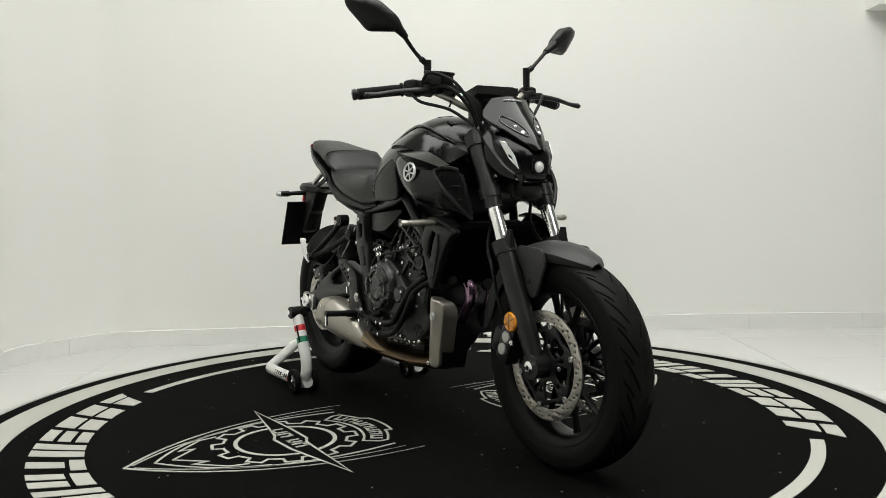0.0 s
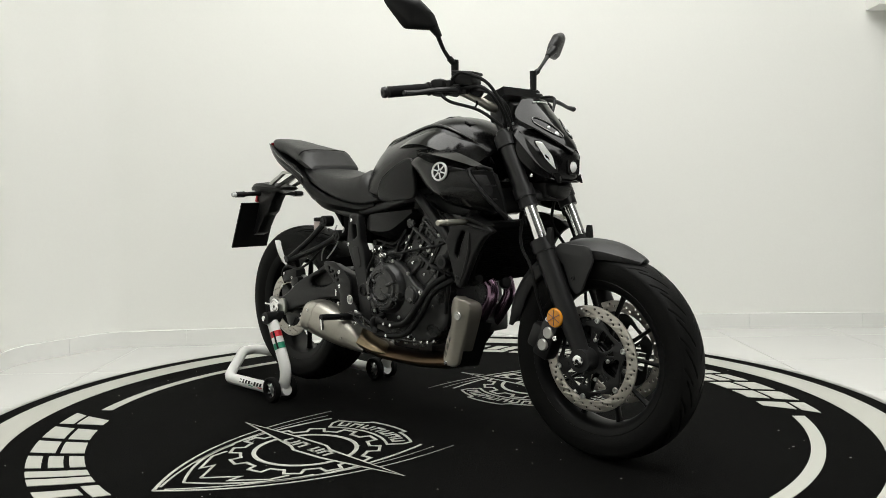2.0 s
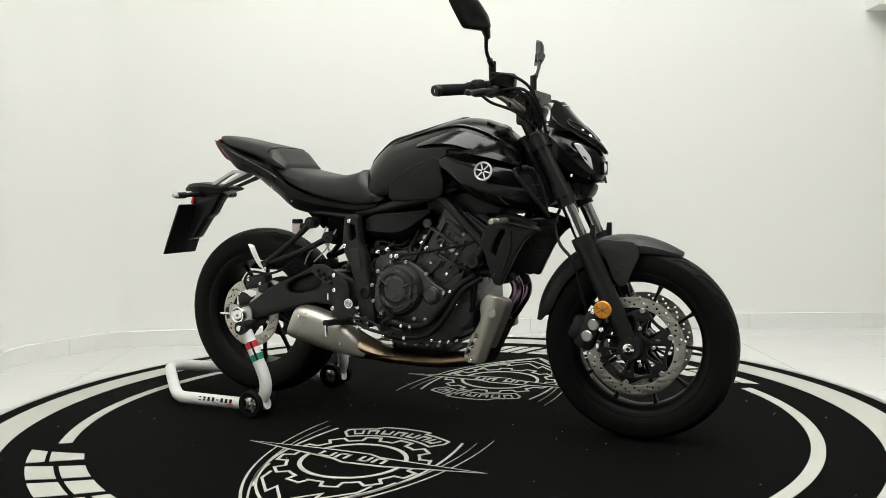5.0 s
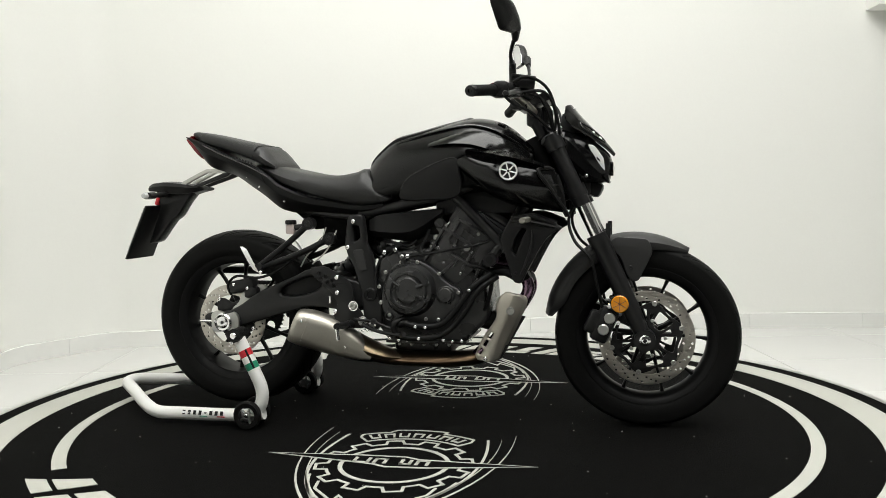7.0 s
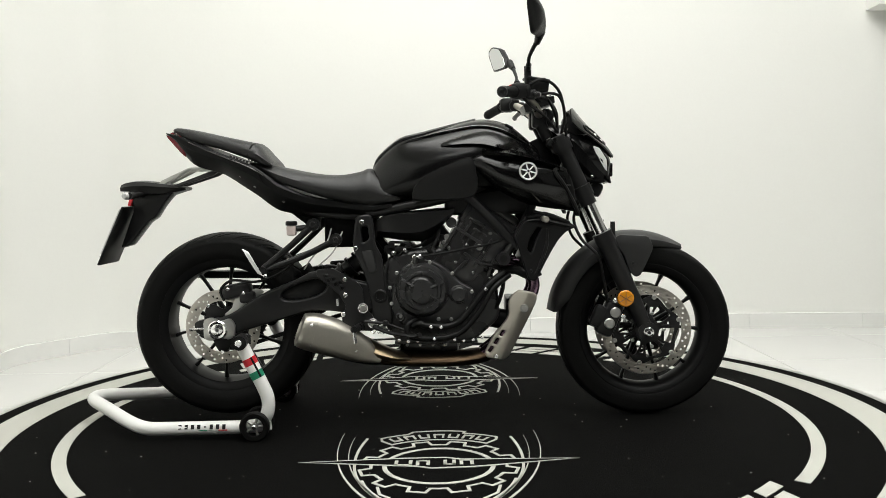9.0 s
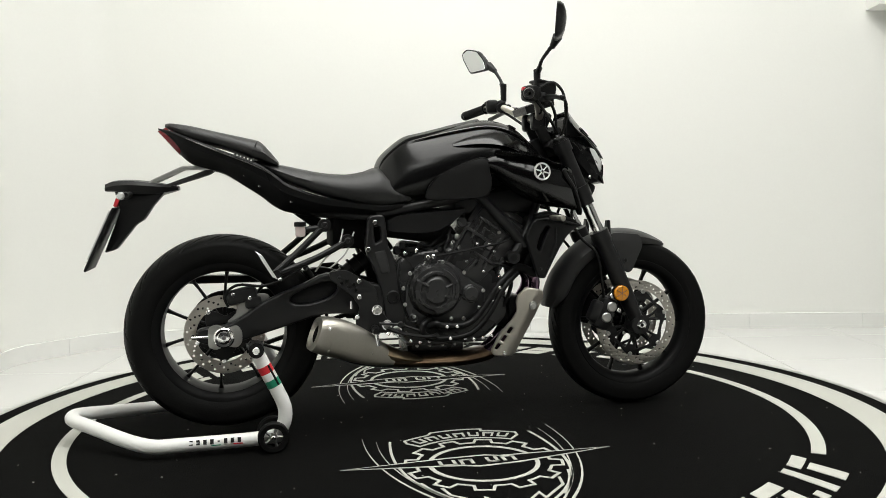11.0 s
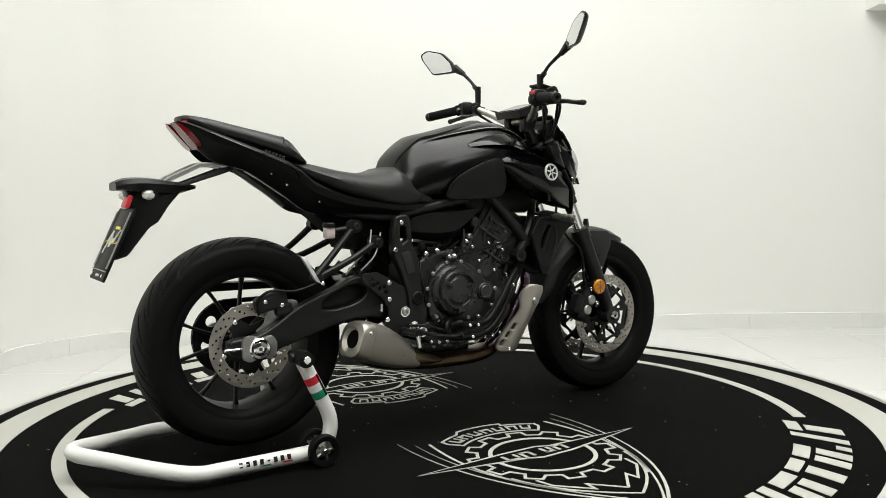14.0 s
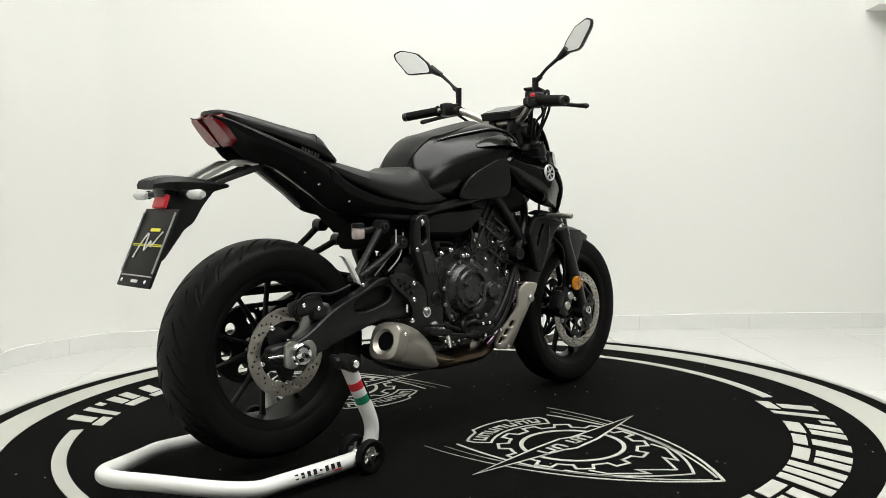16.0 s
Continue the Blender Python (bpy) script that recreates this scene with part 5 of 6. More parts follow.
# plate carrier, rear lights
bp("undertray", loft([[(-0.56, -0.04, 0.775), (-0.56, 0.04, 0.775), (-0.545, 0.04, 0.745), (-0.545, -0.04, 0.745)], [(-0.50, -0.06, 0.735), (-0.50, 0.06, 0.735), (-0.48, 0.05, 0.700), (-0.48, -0.05, 0.700)],
                      [(-0.40, -0.08, 0.68), (-0.40, 0.08, 0.68), (-0.40, 0.07, 0.64), (-0.40, -0.07, 0.64)]], 3), DARK, None, "black plastic undertray")
carrier = bp("plate_carrier", half_body([(-1.045, [(0, 0.803), (0.035, 0.800), (0.045, 0.790), (0.043, 0.780), (0, 0.778)]), (-1.02, [(0, 0.812), (0.045, 0.808), (0.056, 0.795), (0.052, 0.780), (0, 0.776)]), (-0.97, [(0, 0.814), (0.048, 0.810), (0.060, 0.797), (0.054, 0.772), (0, 0.765)]),
                                    (-0.90, [(0, 0.806), (0.045, 0.802), (0.055, 0.792), (0.045, 0.770), (0, 0.760)]), (-0.83, [(0, 0.792), (0.034, 0.790), (0.040, 0.786), (0.034, 0.781), (0, 0.779)])], 3), PLASTIC, None, "black plastic number plate carrier")
bp("carrier_web", plate([round_corners([(-1.02, 0.785), (-0.86, 0.785), (-0.905, 0.735), (-0.935, 0.690), (-0.96, 0.675), (-1.02, 0.60), (-1.055, 0.59), (-1.005, 0.72)], 0.008)], 0.06, 0.008, at_y(-0.01)), PLASTIC, carrier)
for s in (-1, 1):
    strut = [(-0.925, 0.797), (-0.908, 0.813), (-0.816, 0.855), (-0.761, 0.855), (-0.735, 0.848), (-0.742, 0.838), (-0.768, 0.843), (-0.812, 0.843), (-0.894, 0.804), (-0.905, 0.795)]
    bp("carrier_strut", plate([round_corners(strut, 0.004, 2)], 0.016, 0.002, at_y(s * 0.036)), ALU, carrier, "bare metal carrier strut")
    low = [(-0.885, 0.788), (-0.868, 0.797), (-0.782, 0.828), (-0.745, 0.842), (-0.715, 0.842), (-0.735, 0.828), (-0.769, 0.817), (-0.870, 0.786)]
    bp("strut_lower", plate([round_corners(low, 0.004, 2)], 0.014, 0.002, at_y(s * 0.038)), FENDER, carrier)
    ind = bp("rear_indicator", lathe([(0, -0.034), (0.008, -0.032), (0.0125, -0.016), (0.0125, 0.020), (0.009, 0.032), (0, 0.034)], (-0.985, s * 0.142, 0.764), (0, 1, 0), 18), CLEAR, carrier, "clear rear indicator")
    bp("indicator_stem", rod((-0.972, s * 0.05, 0.768), (-0.978, s * 0.128, 0.765), 0.010, 0.008), PLASTIC, ind)
    bp("indicator_back", rod((-0.974, s * 0.125, 0.765), (-0.974, s * 0.16, 0.765), 0.012, 0.010), PLASTIC, ind)
bp("rear_reflector", box(-1.012, -0.015, 0.748, 0.012, 0.06, 0.036, 0.003, pose(0, 0, 0, 0, 20, 0)), RED, carrier, "red rear reflector")
PM = Matrix.Translation((-1.057, -0.030, 0.635)) @ Matrix.Rotation(radians(25), 4, "Y")
plt = bp("plate_board", box(0, 0, 0, 0.008, 0.172, 0.208, 0.003, None), DECAL, None, "black display board in place of a number plate", 40)
plt.matrix_local = Matrix.Translation((0, SIDE, 0)) @ PM
bp("board_frame", join(box(-0.006, 0.080, 0.012, 0.004, 0.003, 0.16, 0), box(-0.006, -0.080, 0.012, 0.004, 0.003, 0.16, 0), box(-0.006, 0, -0.076, 0.004, 0.162, 0.003, 0)), TRIM, plt)
for z, w, y in ((0.006, 0.148, 0.0), (0.002, 0.148, 0.0)):
    bp("yellow_line", box(-0.0055, y, z, 0.003, w, 0.0016, 0), YELLOW, plt)
bp("yellow_bar", box(-0.0055, -0.012, 0.045, 0.003, 0.045, 0.008, 0), YELLOW, plt)
bp("script_stroke", tube([(-0.006, 0.05, -0.03), (-0.006, 0.03, 0.015), (-0.006, 0.012, 0.035), (-0.006, 0.008, -0.01), (-0.006, -0.012, 0.015), (-0.006, -0.02, 0.0), (-0.006, -0.045, 0.03), (-0.006, -0.055, 0.04)], 0.0022, 6, 4), SILVER, plt)
bp("lettering_bar", box(-0.0055, -0.004, -0.090, 0.003, 0.03, 0.007, 0), SILVER, plt)
for y in (-0.062, 0.06):
    bp("board_screw", knob((-0.004, y, -0.090), (-1, 0, 0), 0.005, 0.004, 0.001, 10), CHROME, plt)

# -- frame --
for s in (-1, 1):
    fr = bp("frame_rail", tube([(-0.225, s * 0.118, 0.695), (-0.10, s * 0.122, 0.716), (0.06, s * 0.138, 0.748), (0.20, s * 0.130, 0.800), (0.34, s * 0.07, 0.86)], 0.017, 12, 4), MATTE, None, "black steel frame tube")
    bp("frame_tube", tube([(0.085, s * 0.155, 0.765), (0.165, s * 0.155, 0.685), (0.250, s * 0.150, 0.592), (0.262, s * 0.15, 0.575)], 0.0155, 14, 3), MATTE, fr)
    bp("frame_brace", tube([(0.250, s * 0.150, 0.592), (0.285, s * 0.135, 0.66), (0.335, s * 0.09, 0.75)], 0.014, 12, 3), MATTE, fr)
    bp("engine_mount", join(rod((0.215, s * 0.12, 0.545), (0.215, s * 0.175, 0.545), 0.021, n=18), tube([(0.250, s * 0.15, 0.592), (0.215, s * 0.15, 0.545)], 0.015, 10, 1)), MATTE, fr)
    bp("mount_bore", knob((0.215, s * 0.172, 0.545), (0, s, 0), 0.012, 0.004, 0.001, 14), DECAL, fr)
    piv = bp("pivot_plate", plate([round_corners([(-0.256, 0.690), (-0.205, 0.694), (-0.198, 0.640), (-0.196, 0.595), (-0.176, 0.560), (-0.166, 0.480), (-0.146, 0.440), (-0.146, 0.330), (-0.165, 0.312), (-0.205, 0.318), (-0.216, 0.440), (-0.236, 0.510), (-0.262, 0.565), (-0.268, 0.600)], 0.018, 4),
                                     round_corners([(-0.240, 0.655), (-0.218, 0.655), (-0.214, 0.615), (-0.236, 0.600)], 0.008)], 0.034, 0.007, at_y(s * 0.140), 2), MATTE, None, "black cast frame pivot plate")
    bp("pivot_inset", plate([round_corners([(-0.240, 0.575), (-0.205, 0.580), (-0.190, 0.510), (-0.218, 0.505)], 0.008)], 0.006, 0.002, at_y(s * 0.158)), FENDER, piv)
    bp("pivot_cap", knob((-0.182, s * 0.155, 0.430), (0, s, 0), 0.022, 0.008, 0.003, 22, 0.013), PLASTIC, piv)
    bolts(piv, [(-0.236, s * 0.157, 0.669), (-0.258, s * 0.155, 0.585)], 0.0075, 0.005, s)
    # side cover over the air box
    air = [(-0.190, [(0.10, 0.676), (0.128, 0.672), (0.130, 0.640), (0.10, 0.618)]), (-0.150, [(0.10, 0.694), (0.146, 0.688), (0.148, 0.635), (0.10, 0.612)]), (-0.080, [(0.10, 0.698), (0.156, 0.694), (0.158, 0.632), (0.10, 0.602)]),
           (-0.030, [(0.10, 0.702), (0.160, 0.698), (0.160, 0.640), (0.10, 0.605)]), (0.020, [(0.10, 0.706), (0.158, 0.702), (0.156, 0.668), (0.10, 0.650)]), (0.060, [(0.10, 0.708), (0.150, 0.706), (0.148, 0.697), (0.10, 0.690)])]
    bp("air_box_cover", side_body(air, s, 3), PLASTIC, None, "matte black air box side cover", 30)
    # pillion footrest hanger: two struts with eyes, folded silver peg
    hang = bp("footrest_hanger", join(tube([(-0.393, s * 0.150, 0.663), (-0.46, s * 0.17, 0.60), (-0.545, s * 0.205, 0.528)], [0.011, 0.010, 0.011], 10, 3), tube([(-0.322, s * 0.150, 0.613), (-0.42, s * 0.175, 0.565), (-0.545, s * 0.205, 0.520)], [0.011, 0.010, 0.011], 10, 3),
              rod((-0.393, s * 0.128, 0.663), (-0.393, s * 0.163, 0.663), 0.020), rod((-0.322, s * 0.128, 0.613), (-0.322, s * 0.163, 0.613), 0.020), rod((-0.545, s * 0.185, 0.522), (-0.545, s * 0.225, 0.522), 0.014)), PLASTIC, None, "black pillion footrest hanger")
    bolts(hang, [(-0.393, s * 0.162, 0.663), (-0.322, s * 0.162, 0.613)], 0.011, 0.005, s, MATTE)
    bp("pillion_peg", loft([[(x + a, s * (y + b), z + c) for a, b, c in ((-0.007, -0.007, 0.004), (0.007, -0.007, -0.004), (0.008, 0.009, -0.004), (-0.008, 0.009, 0.004))] for x, y, z in ((-0.550, 0.222, 0.512), (-0.570, 0.226, 0.545), (-0.592, 0.222, 0.583), (-0.598, 0.216, 0.588))], 2), SILVER, hang, "folded bare aluminium footpeg")
    bolts(hang, [(-0.535, s * 0.225, 0.507)], 0.006, 0.005, s)
    # heel plate and rider footrest
    heel = [(-0.385, 0.520), (-0.330, 0.523), (-0.255, 0.480), (-0.236, 0.455), (-0.236, 0.398), (-0.210, 0.375), (-0.190, 0.335), (-0.205, 0.320), (-0.300, 0.322), (-0.306, 0.368), (-0.290, 0.400), (-0.312, 0.440), (-0.380, 0.495)]
    hp = bp("heel_plate", plate([round_corners(heel, 0.012), *[circle(-0.352 + i * 0.022 + 0.006 * j, 0.500 - i * 0.012 - j * 0.017, 0.0062, 8) for i in range(3) for j in range(2)]], 0.008, 0.002, at_y(s * 0.168)), MATTE, None, "black pierced heel guard plate")
    bolts(hp, [(-0.292, s * 0.172, 0.487), (-0.292, s * 0.172, 0.437), (-0.300, s * 0.172, 0.375)], 0.0075, 0.005, s)
    bolts(hp, [(-0.237, s * 0.172, 0.394), (-0.206, s * 0.172, 0.345), (-0.176, s * 0.165, 0.325)], 0.0115 , 0.007, s, ALU)
    for x, z in ((-0.237, 0.394), (-0.206, 0.345), (-0.176, 0.325)):
        bp("bolt_washer", lathe([(0.0125, 0), (0.0165, 0), (0.0165, 0.004), (0.0125, 0.004)], (x, s * 0.170, z), (0, s, 0), 20, True), CHROME, hp)
    peg = bp("rider_peg", join(rod((-0.245, s * 0.17, 0.335), (-0.250, s * 0.205, 0.337), 0.013), tube([(-0.250, s * 0.200, 0.337), (-0.256, s * 0.285, 0.343)], 0.011, 10, 1)), PLASTIC, None, "black rubber-topped rider footrest")
    bp("peg_feeler", rod((-0.257, s * 0.280, 0.336), (-0.252, s * 0.283, 0.300), 0.0062, 0.0055), CHROME, peg)
    # bracket rail of the seat frame
    bp("seat_frame_rail", tube([(-0.20, s * 0.115, 0.685), (-0.32, s * 0.108, 0.690), (-0.45, s * 0.075, 0.715), (-0.56, s * 0.045, 0.785)], 0.012, 10, 3), MATTE)
pedal = bp("brake_pedal", tube([(-0.205, -0.178, 0.335), (-0.15, -0.19, 0.315), (-0.08, -0.20, 0.305), (-0.055, -0.22, 0.312)], [0.008, 0.006, 0.006, 0.009], 8, 4), MATTE)
link = bp("pedal_link", join(rod((-0.232, -0.182, 0.352), (-0.165, -0.186, 0.346), 0.0045), rod((-0.165, -0.186, 0.346), (-0.100, -0.190, 0.322), 0.004), knob((-0.165, -0.180, 0.346), (0, -1, 0), 0.010, 0.012, 0.002, 16)), MATTE, None, "dark metal brake pedal linkage")
bp("return_spring", tube([(-0.215 + 0.004 * k, -0.184 + 0.005 * math.cos(k * 1.571), 0.318 + 0.005 * math.sin(k * 1.571)) for k in range(20)], 0.0012, 5, 2), CHROME, link)
bp("pedal_stop", rod((-0.318, -0.170, 0.425), (-0.318, -0.170, 0.402), 0.004), CHROME, link)
res = bp("rear_reservoir", box(-0.466, -0.128, 0.645, 0.030, 0.030, 0.034, 0.006), RESERVOIR, None, "cloudy plastic rear brake fluid reservoir")
bp("reservoir_cap", knob((-0.466, -0.128, 0.661), (0, 0, 1), 0.019, 0.014, 0.003, 18), PLASTIC, res)
bp("reservoir_mount", rod((-0.45, -0.128, 0.650), (-0.40, -0.13, 0.655), 0.010), MATTE, res)

# -- engine --
crank = [(-0.170, 0.540), (-0.120, 0.568), (0.02, 0.585), (0.12, 0.540), (0.195, 0.480), (0.205, 0.350), (0.12, 0.275), (-0.02, 0.262), (-0.13, 0.270), (-0.170, 0.330), (-0.170, 0.440)]
eng = bp("engine", plate([round_corners(crank, 0.03, 4)], 0.270, 0.015, None, 2), ENGINE, None, "black twin-cylinder engine with ribbed cases", 30)
CYL = Matrix.Translation((0.138, 0, 0.590)) @ Matrix.Rotation(radians(33), 4, "Y")
bp("cylinder_block", box(0, 0, -0.04, 0.185, 0.245, 0.17, 0.012, None), ENGINE, eng).matrix_local = CYL
hd = bp("cylinder_head", box(0, 0, 0.070, 0.200, 0.255, 0.09, 0.015, None), ENGINE, eng)
hd.matrix_local = CYL
cv = bp("valve_cover", box(0, 0, 0.122, 0.150, 0.225, 0.035, 0.014, None), ENGINE, eng)
cv.matrix_local = CYL
for s in (-1, 1):
    side = bp("chain_tunnel", plate([round_corners([(-0.074, -0.13), (0.040, -0.13), (0.070, -0.02), (0.086, 0.10), (-0.078, 0.115), (-0.084, 0.0)], 0.02), ], 0.016, 0.004, at_y(s * 0.130)), ENGINE, eng)
    side.matrix_local = CYL
    for x0, z0, z1 in ((-0.035, -0.06, 0.04), (0.0, -0.085, 0.02), (0.032, -0.05, 0.03)):
        rb = bp("rib", box(x0, s * 0.140, (z0 + z1) / 2, 0.007, 0.010, z1 - z0, 0.003), ENGINE, eng)
        rb.matrix_local = CYL
    for x0, z0, w in ((-0.01, 0.06, 0.09), (-0.018, 0.035, 0.05), (-0.018, -0.03, 0.045)):
        rb = bp("rib", box(x0, s * 0.140, z0, w, 0.009, 0.007, 0.003), ENGINE, eng)
        rb.matrix_local = CYL
    for x0, z0 in ((-0.05, 0.095), (0.05, 0.085), (0.045, -0.03), (-0.05, -0.02), (0.012, 0.05)):
        q = CYL @ Vector((x0, s * 0.138, z0))
        bolts(eng, [tuple(q)], 0.006, 0.006, s, ALU if x0 == 0.012 else ENGINE)
# clutch cover on the right, generator cover on the left
for s, c, r in ((-1, (-0.048, 0.448), 0.086), (1, (-0.02, 0.43), 0.08)):
    cc = bp("crankcase_cover", plate([round_corners([(-0.140, 0.470), (-0.105, 0.530), (-0.03, 0.552), (0.03, 0.520), (0.075, 0.470), (0.120, 0.450), (0.118, 0.385), (0.06, 0.345), (-0.02, 0.318), (-0.120, 0.335), (-0.148, 0.390)], 0.03, 4)], 0.030, 0.008, at_y(s * 0.147), 2), ENGINE, eng, "black engine side cover")
    bp("clutch_cover", lathe([(0, 0.034), (0.038, 0.034), (0.043, 0.030), (0.050, 0.029), (0.053, 0.033), (0.060, 0.033), (0.064, 0.026), (0.076, 0.023), (0.082, 0.014), (0.088, 0.002), (0.088, -0.01)], (c[0], s * 0.160, c[1]), (0, s, 0), 48), ENGINE, cc, "round ribbed clutch cover")
    for q0, q1 in ((20, 70), (150, 200), (265, 330)):
        secs = []
        for k in range(7):
            q = radians(q0 + (q1 - q0) * k / 6)
            secs.append([(c[0] + rr * math.cos(q), s * (0.160 + hh), c[1] + rr * math.sin(q)) for rr, hh in ((0.054, 0.028), (0.056, 0.039), (0.070, 0.037), (0.073, 0.024))])
        bp("cover_rib", loft(secs, 1), ENGINE, cc)
    for q in (20, 150, 330):
        d = Vector((math.cos(radians(q)), 0, math.sin(radians(q))))
        bp("cover_spoke", rod(Vector((c[0], s * 0.192, c[1])) + d * 0.030, Vector((c[0], s * 0.183, c[1])) + d * 0.074, 0.007, n=8), ENGINE, cc)
    bp("filler_boss", join(knob((0.070, s * 0.158, 0.432), (0, s, 0), 0.030, 0.012, 0.003, 28), knob((0.070, s * 0.165, 0.432), (0, s, 0), 0.024, 0.012, 0.003, 28)), ENGINE, cc)
    bolts(cc, [(-0.048 + 0.104 * math.cos(radians(q)), s * 0.160, 0.440 + 0.100 * math.sin(radians(q))) for q in (75, 105, 140, 170, 200, 228, 262, 300)], 0.0065, 0.007, s, ALU)
    bolts(cc, [(0.112, s * 0.160, 0.440), (0.098, s * 0.160, 0.385), (0.045, s * 0.160, 0.352), (0.050, s * 0.158, 0.500)], 0.0065, 0.007, s, ALU)
# oil lines and hoses on the right flank
for pts, r in (([(-0.075, -0.185, 0.335), (-0.055, -0.200, 0.345), (-0.035, -0.200, 0.338), (0.030, -0.195, 0.334), (0.075, -0.190, 0.352), (0.125, -0.185, 0.410), (0.165, -0.175, 0.462), (0.215, -0.150, 0.500)], 0.0105),
               ([(-0.100, -0.180, 0.320), (-0.075, -0.195, 0.300), (0.0, -0.195, 0.296), (0.070, -0.190, 0.312), (0.130, -0.185, 0.372), (0.180, -0.175, 0.450), (0.235, -0.14, 0.49)], 0.0095),
               ([(-0.065, -0.165, 0.355), (-0.095, -0.188, 0.340), (-0.090, -0.190, 0.310), (-0.055, -0.185, 0.296)], 0.010)):
    bp("hose", tube(pts, r, 12, 5), CABLE, eng, "black rubber coolant hose")
for x, z in ((-0.02, 0.335), (0.012, 0.334), (0.155, 0.452), (-0.01, 0.297)):
    bp("hose_clip", knob((x, -0.207, z), (0, -1, 0), 0.0055, 0.004, 0.001, 8), CHROME, eng)
bp("clutch_cable", tube([(-0.075, -0.165, 0.553), (0.0, -0.165, 0.563), (0.10, -0.160, 0.580), (0.20, -0.150, 0.600), (0.28, -0.12, 0.65)], 0.0042, 8, 5), CABLE, eng)
bp("clutch_arm", join(rod((-0.070, -0.150, 0.555), (-0.070, -0.170, 0.555), 0.013), rod((-0.070, -0.160, 0.555), (-0.064, -0.163, 0.505), 0.009)), ENGINE, eng)
bolts(eng, [(-0.070, -0.170, 0.555), (-0.135, -0.120, 0.545)], 0.007)
bp("throttle_body", join(rod((-0.03, -0.07, 0.60), (0.03, -0.07, 0.64), 0.03), rod((-0.03, 0.07, 0.60), (0.03, 0.07, 0.64), 0.03), box(-0.02, 0, 0.605, 0.06, 0.2, 0.05, 0.01)), PLASTIC, eng)
for p in ((-0.02, -0.12, 0.575), (-0.10, -0.115, 0.56), (0.02, -0.11, 0.585), (-0.13, -0.11, 0.56), (0.035, -0.12, 0.615)):
    bp("fitting", knob(p, (0, -1, 0), 0.010, 0.018, 0.003, 12), ALU if p[0] > 0 else MATTE, eng)
for pts in ([(-0.15, -0.11, 0.56), (-0.10, -0.13, 0.585), (-0.05, -0.12, 0.575), (0.0, -0.12, 0.60)], [(-0.16, -0.10, 0.52), (-0.12, -0.13, 0.56), (-0.08, -0.13, 0.60)], [(0.13, -0.14, 0.53), (0.18, -0.15, 0.52), (0.22, -0.14, 0.50)]):
    bp("wiring", tube(pts, 0.006, 8, 5), CABLE, eng)
# casting webs, bolts and fittings on the right flank
for x, z, q, ln in ((0.010, 0.560, 33, 0.10), (0.045, 0.615, 33, 0.08), (0.098, 0.640, 33, 0.07), (0.150, 0.560, 33, 0.11), (0.175, 0.515, 20, 0.06)):
    bp("casting_web", box(x, -0.141, z, 0.008, 0.014, ln, 0.003, pose(0, 0, 0, 0, q, 0)), ENGINE, eng)
for x, z, q, ln in ((0.060, 0.505, 48, 0.10), (0.105, 0.620, -57, 0.10), (0.125, 0.540, -57, 0.085), (0.140, 0.655, -57, 0.075)):
    bp("casting_web", box(x, -0.142, z, 0.009, 0.016, ln, 0.003, pose(0, 0, 0, 0, q, 0)), ENGINE, eng)
for x, z in ((0.139, 0.582), (0.050, 0.662)):
    bp("cam_cover_boss", knob((x, -0.138, z), (0, -1, 0), 0.017, 0.011, 0.003, 20), ENGINE, eng)
bolts(eng, [(0.139, -0.150, 0.582)], 0.011, 0.006, material=ALU)
bolts(eng, [(0.155, -0.148, 0.565), (0.100, -0.146, 0.590), (0.062, -0.146, 0.535), (0.118, -0.150, 0.500), (0.172, -0.146, 0.480), (0.168, -0.146, 0.440), (0.150, -0.146, 0.400)], 0.0055, 0.006)
bolts(eng, [(-0.125 + 0.030 * k, -0.137, 0.284 - 0.006 * math.sin(k * 1.1)) for k in range(10)], 0.0055, 0.007)
bolts(eng, [(-0.100 + 0.042 * k, -0.110, 0.262) for k in range(5)], 0.005, 0.010, material=ALU)
bp("sump_flange", box(-0.005, 0, 0.274, 0.27, 0.272, 0.010, 0.003), ENGINE, eng)
for x, y, z, sx, sz in ((-0.118, -0.128, 0.578, 0.030, 0.016), (-0.145, -0.124, 0.592, 0.020, 0.020), (-0.090, -0.130, 0.590, 0.018, 0.014), (0.015, -0.120, 0.612, 0.026, 0.022), (0.048, -0.118, 0.585, 0.022, 0.018), (-0.128, -0.120, 0.556, 0.016, 0.022)):
    bp("connector", box(x, y, z, sx, 0.020, sz, 0.004), PLASTIC, eng)
for pts, r in (([(-0.150, -0.118, 0.600), (-0.110, -0.136, 0.600), (-0.060, -0.128, 0.588), (-0.030, -0.122, 0.606)], 0.0045), ([(0.012, -0.130, 0.640), (0.002, -0.146, 0.606), (-0.010, -0.150, 0.580), (-0.004, -0.160, 0.560)], 0.0055),
               ([(-0.155, -0.130, 0.545), (-0.165, -0.150, 0.500), (-0.160, -0.158, 0.450), (-0.150, -0.156, 0.400)], 0.0045), ([(0.200, -0.120, 0.520), (0.215, -0.140, 0.470), (0.205, -0.140, 0.420), (0.190, -0.130, 0.380)], 0.007)):
    bp("wiring", tube(pts, r, 8, 5), CABLE, eng)
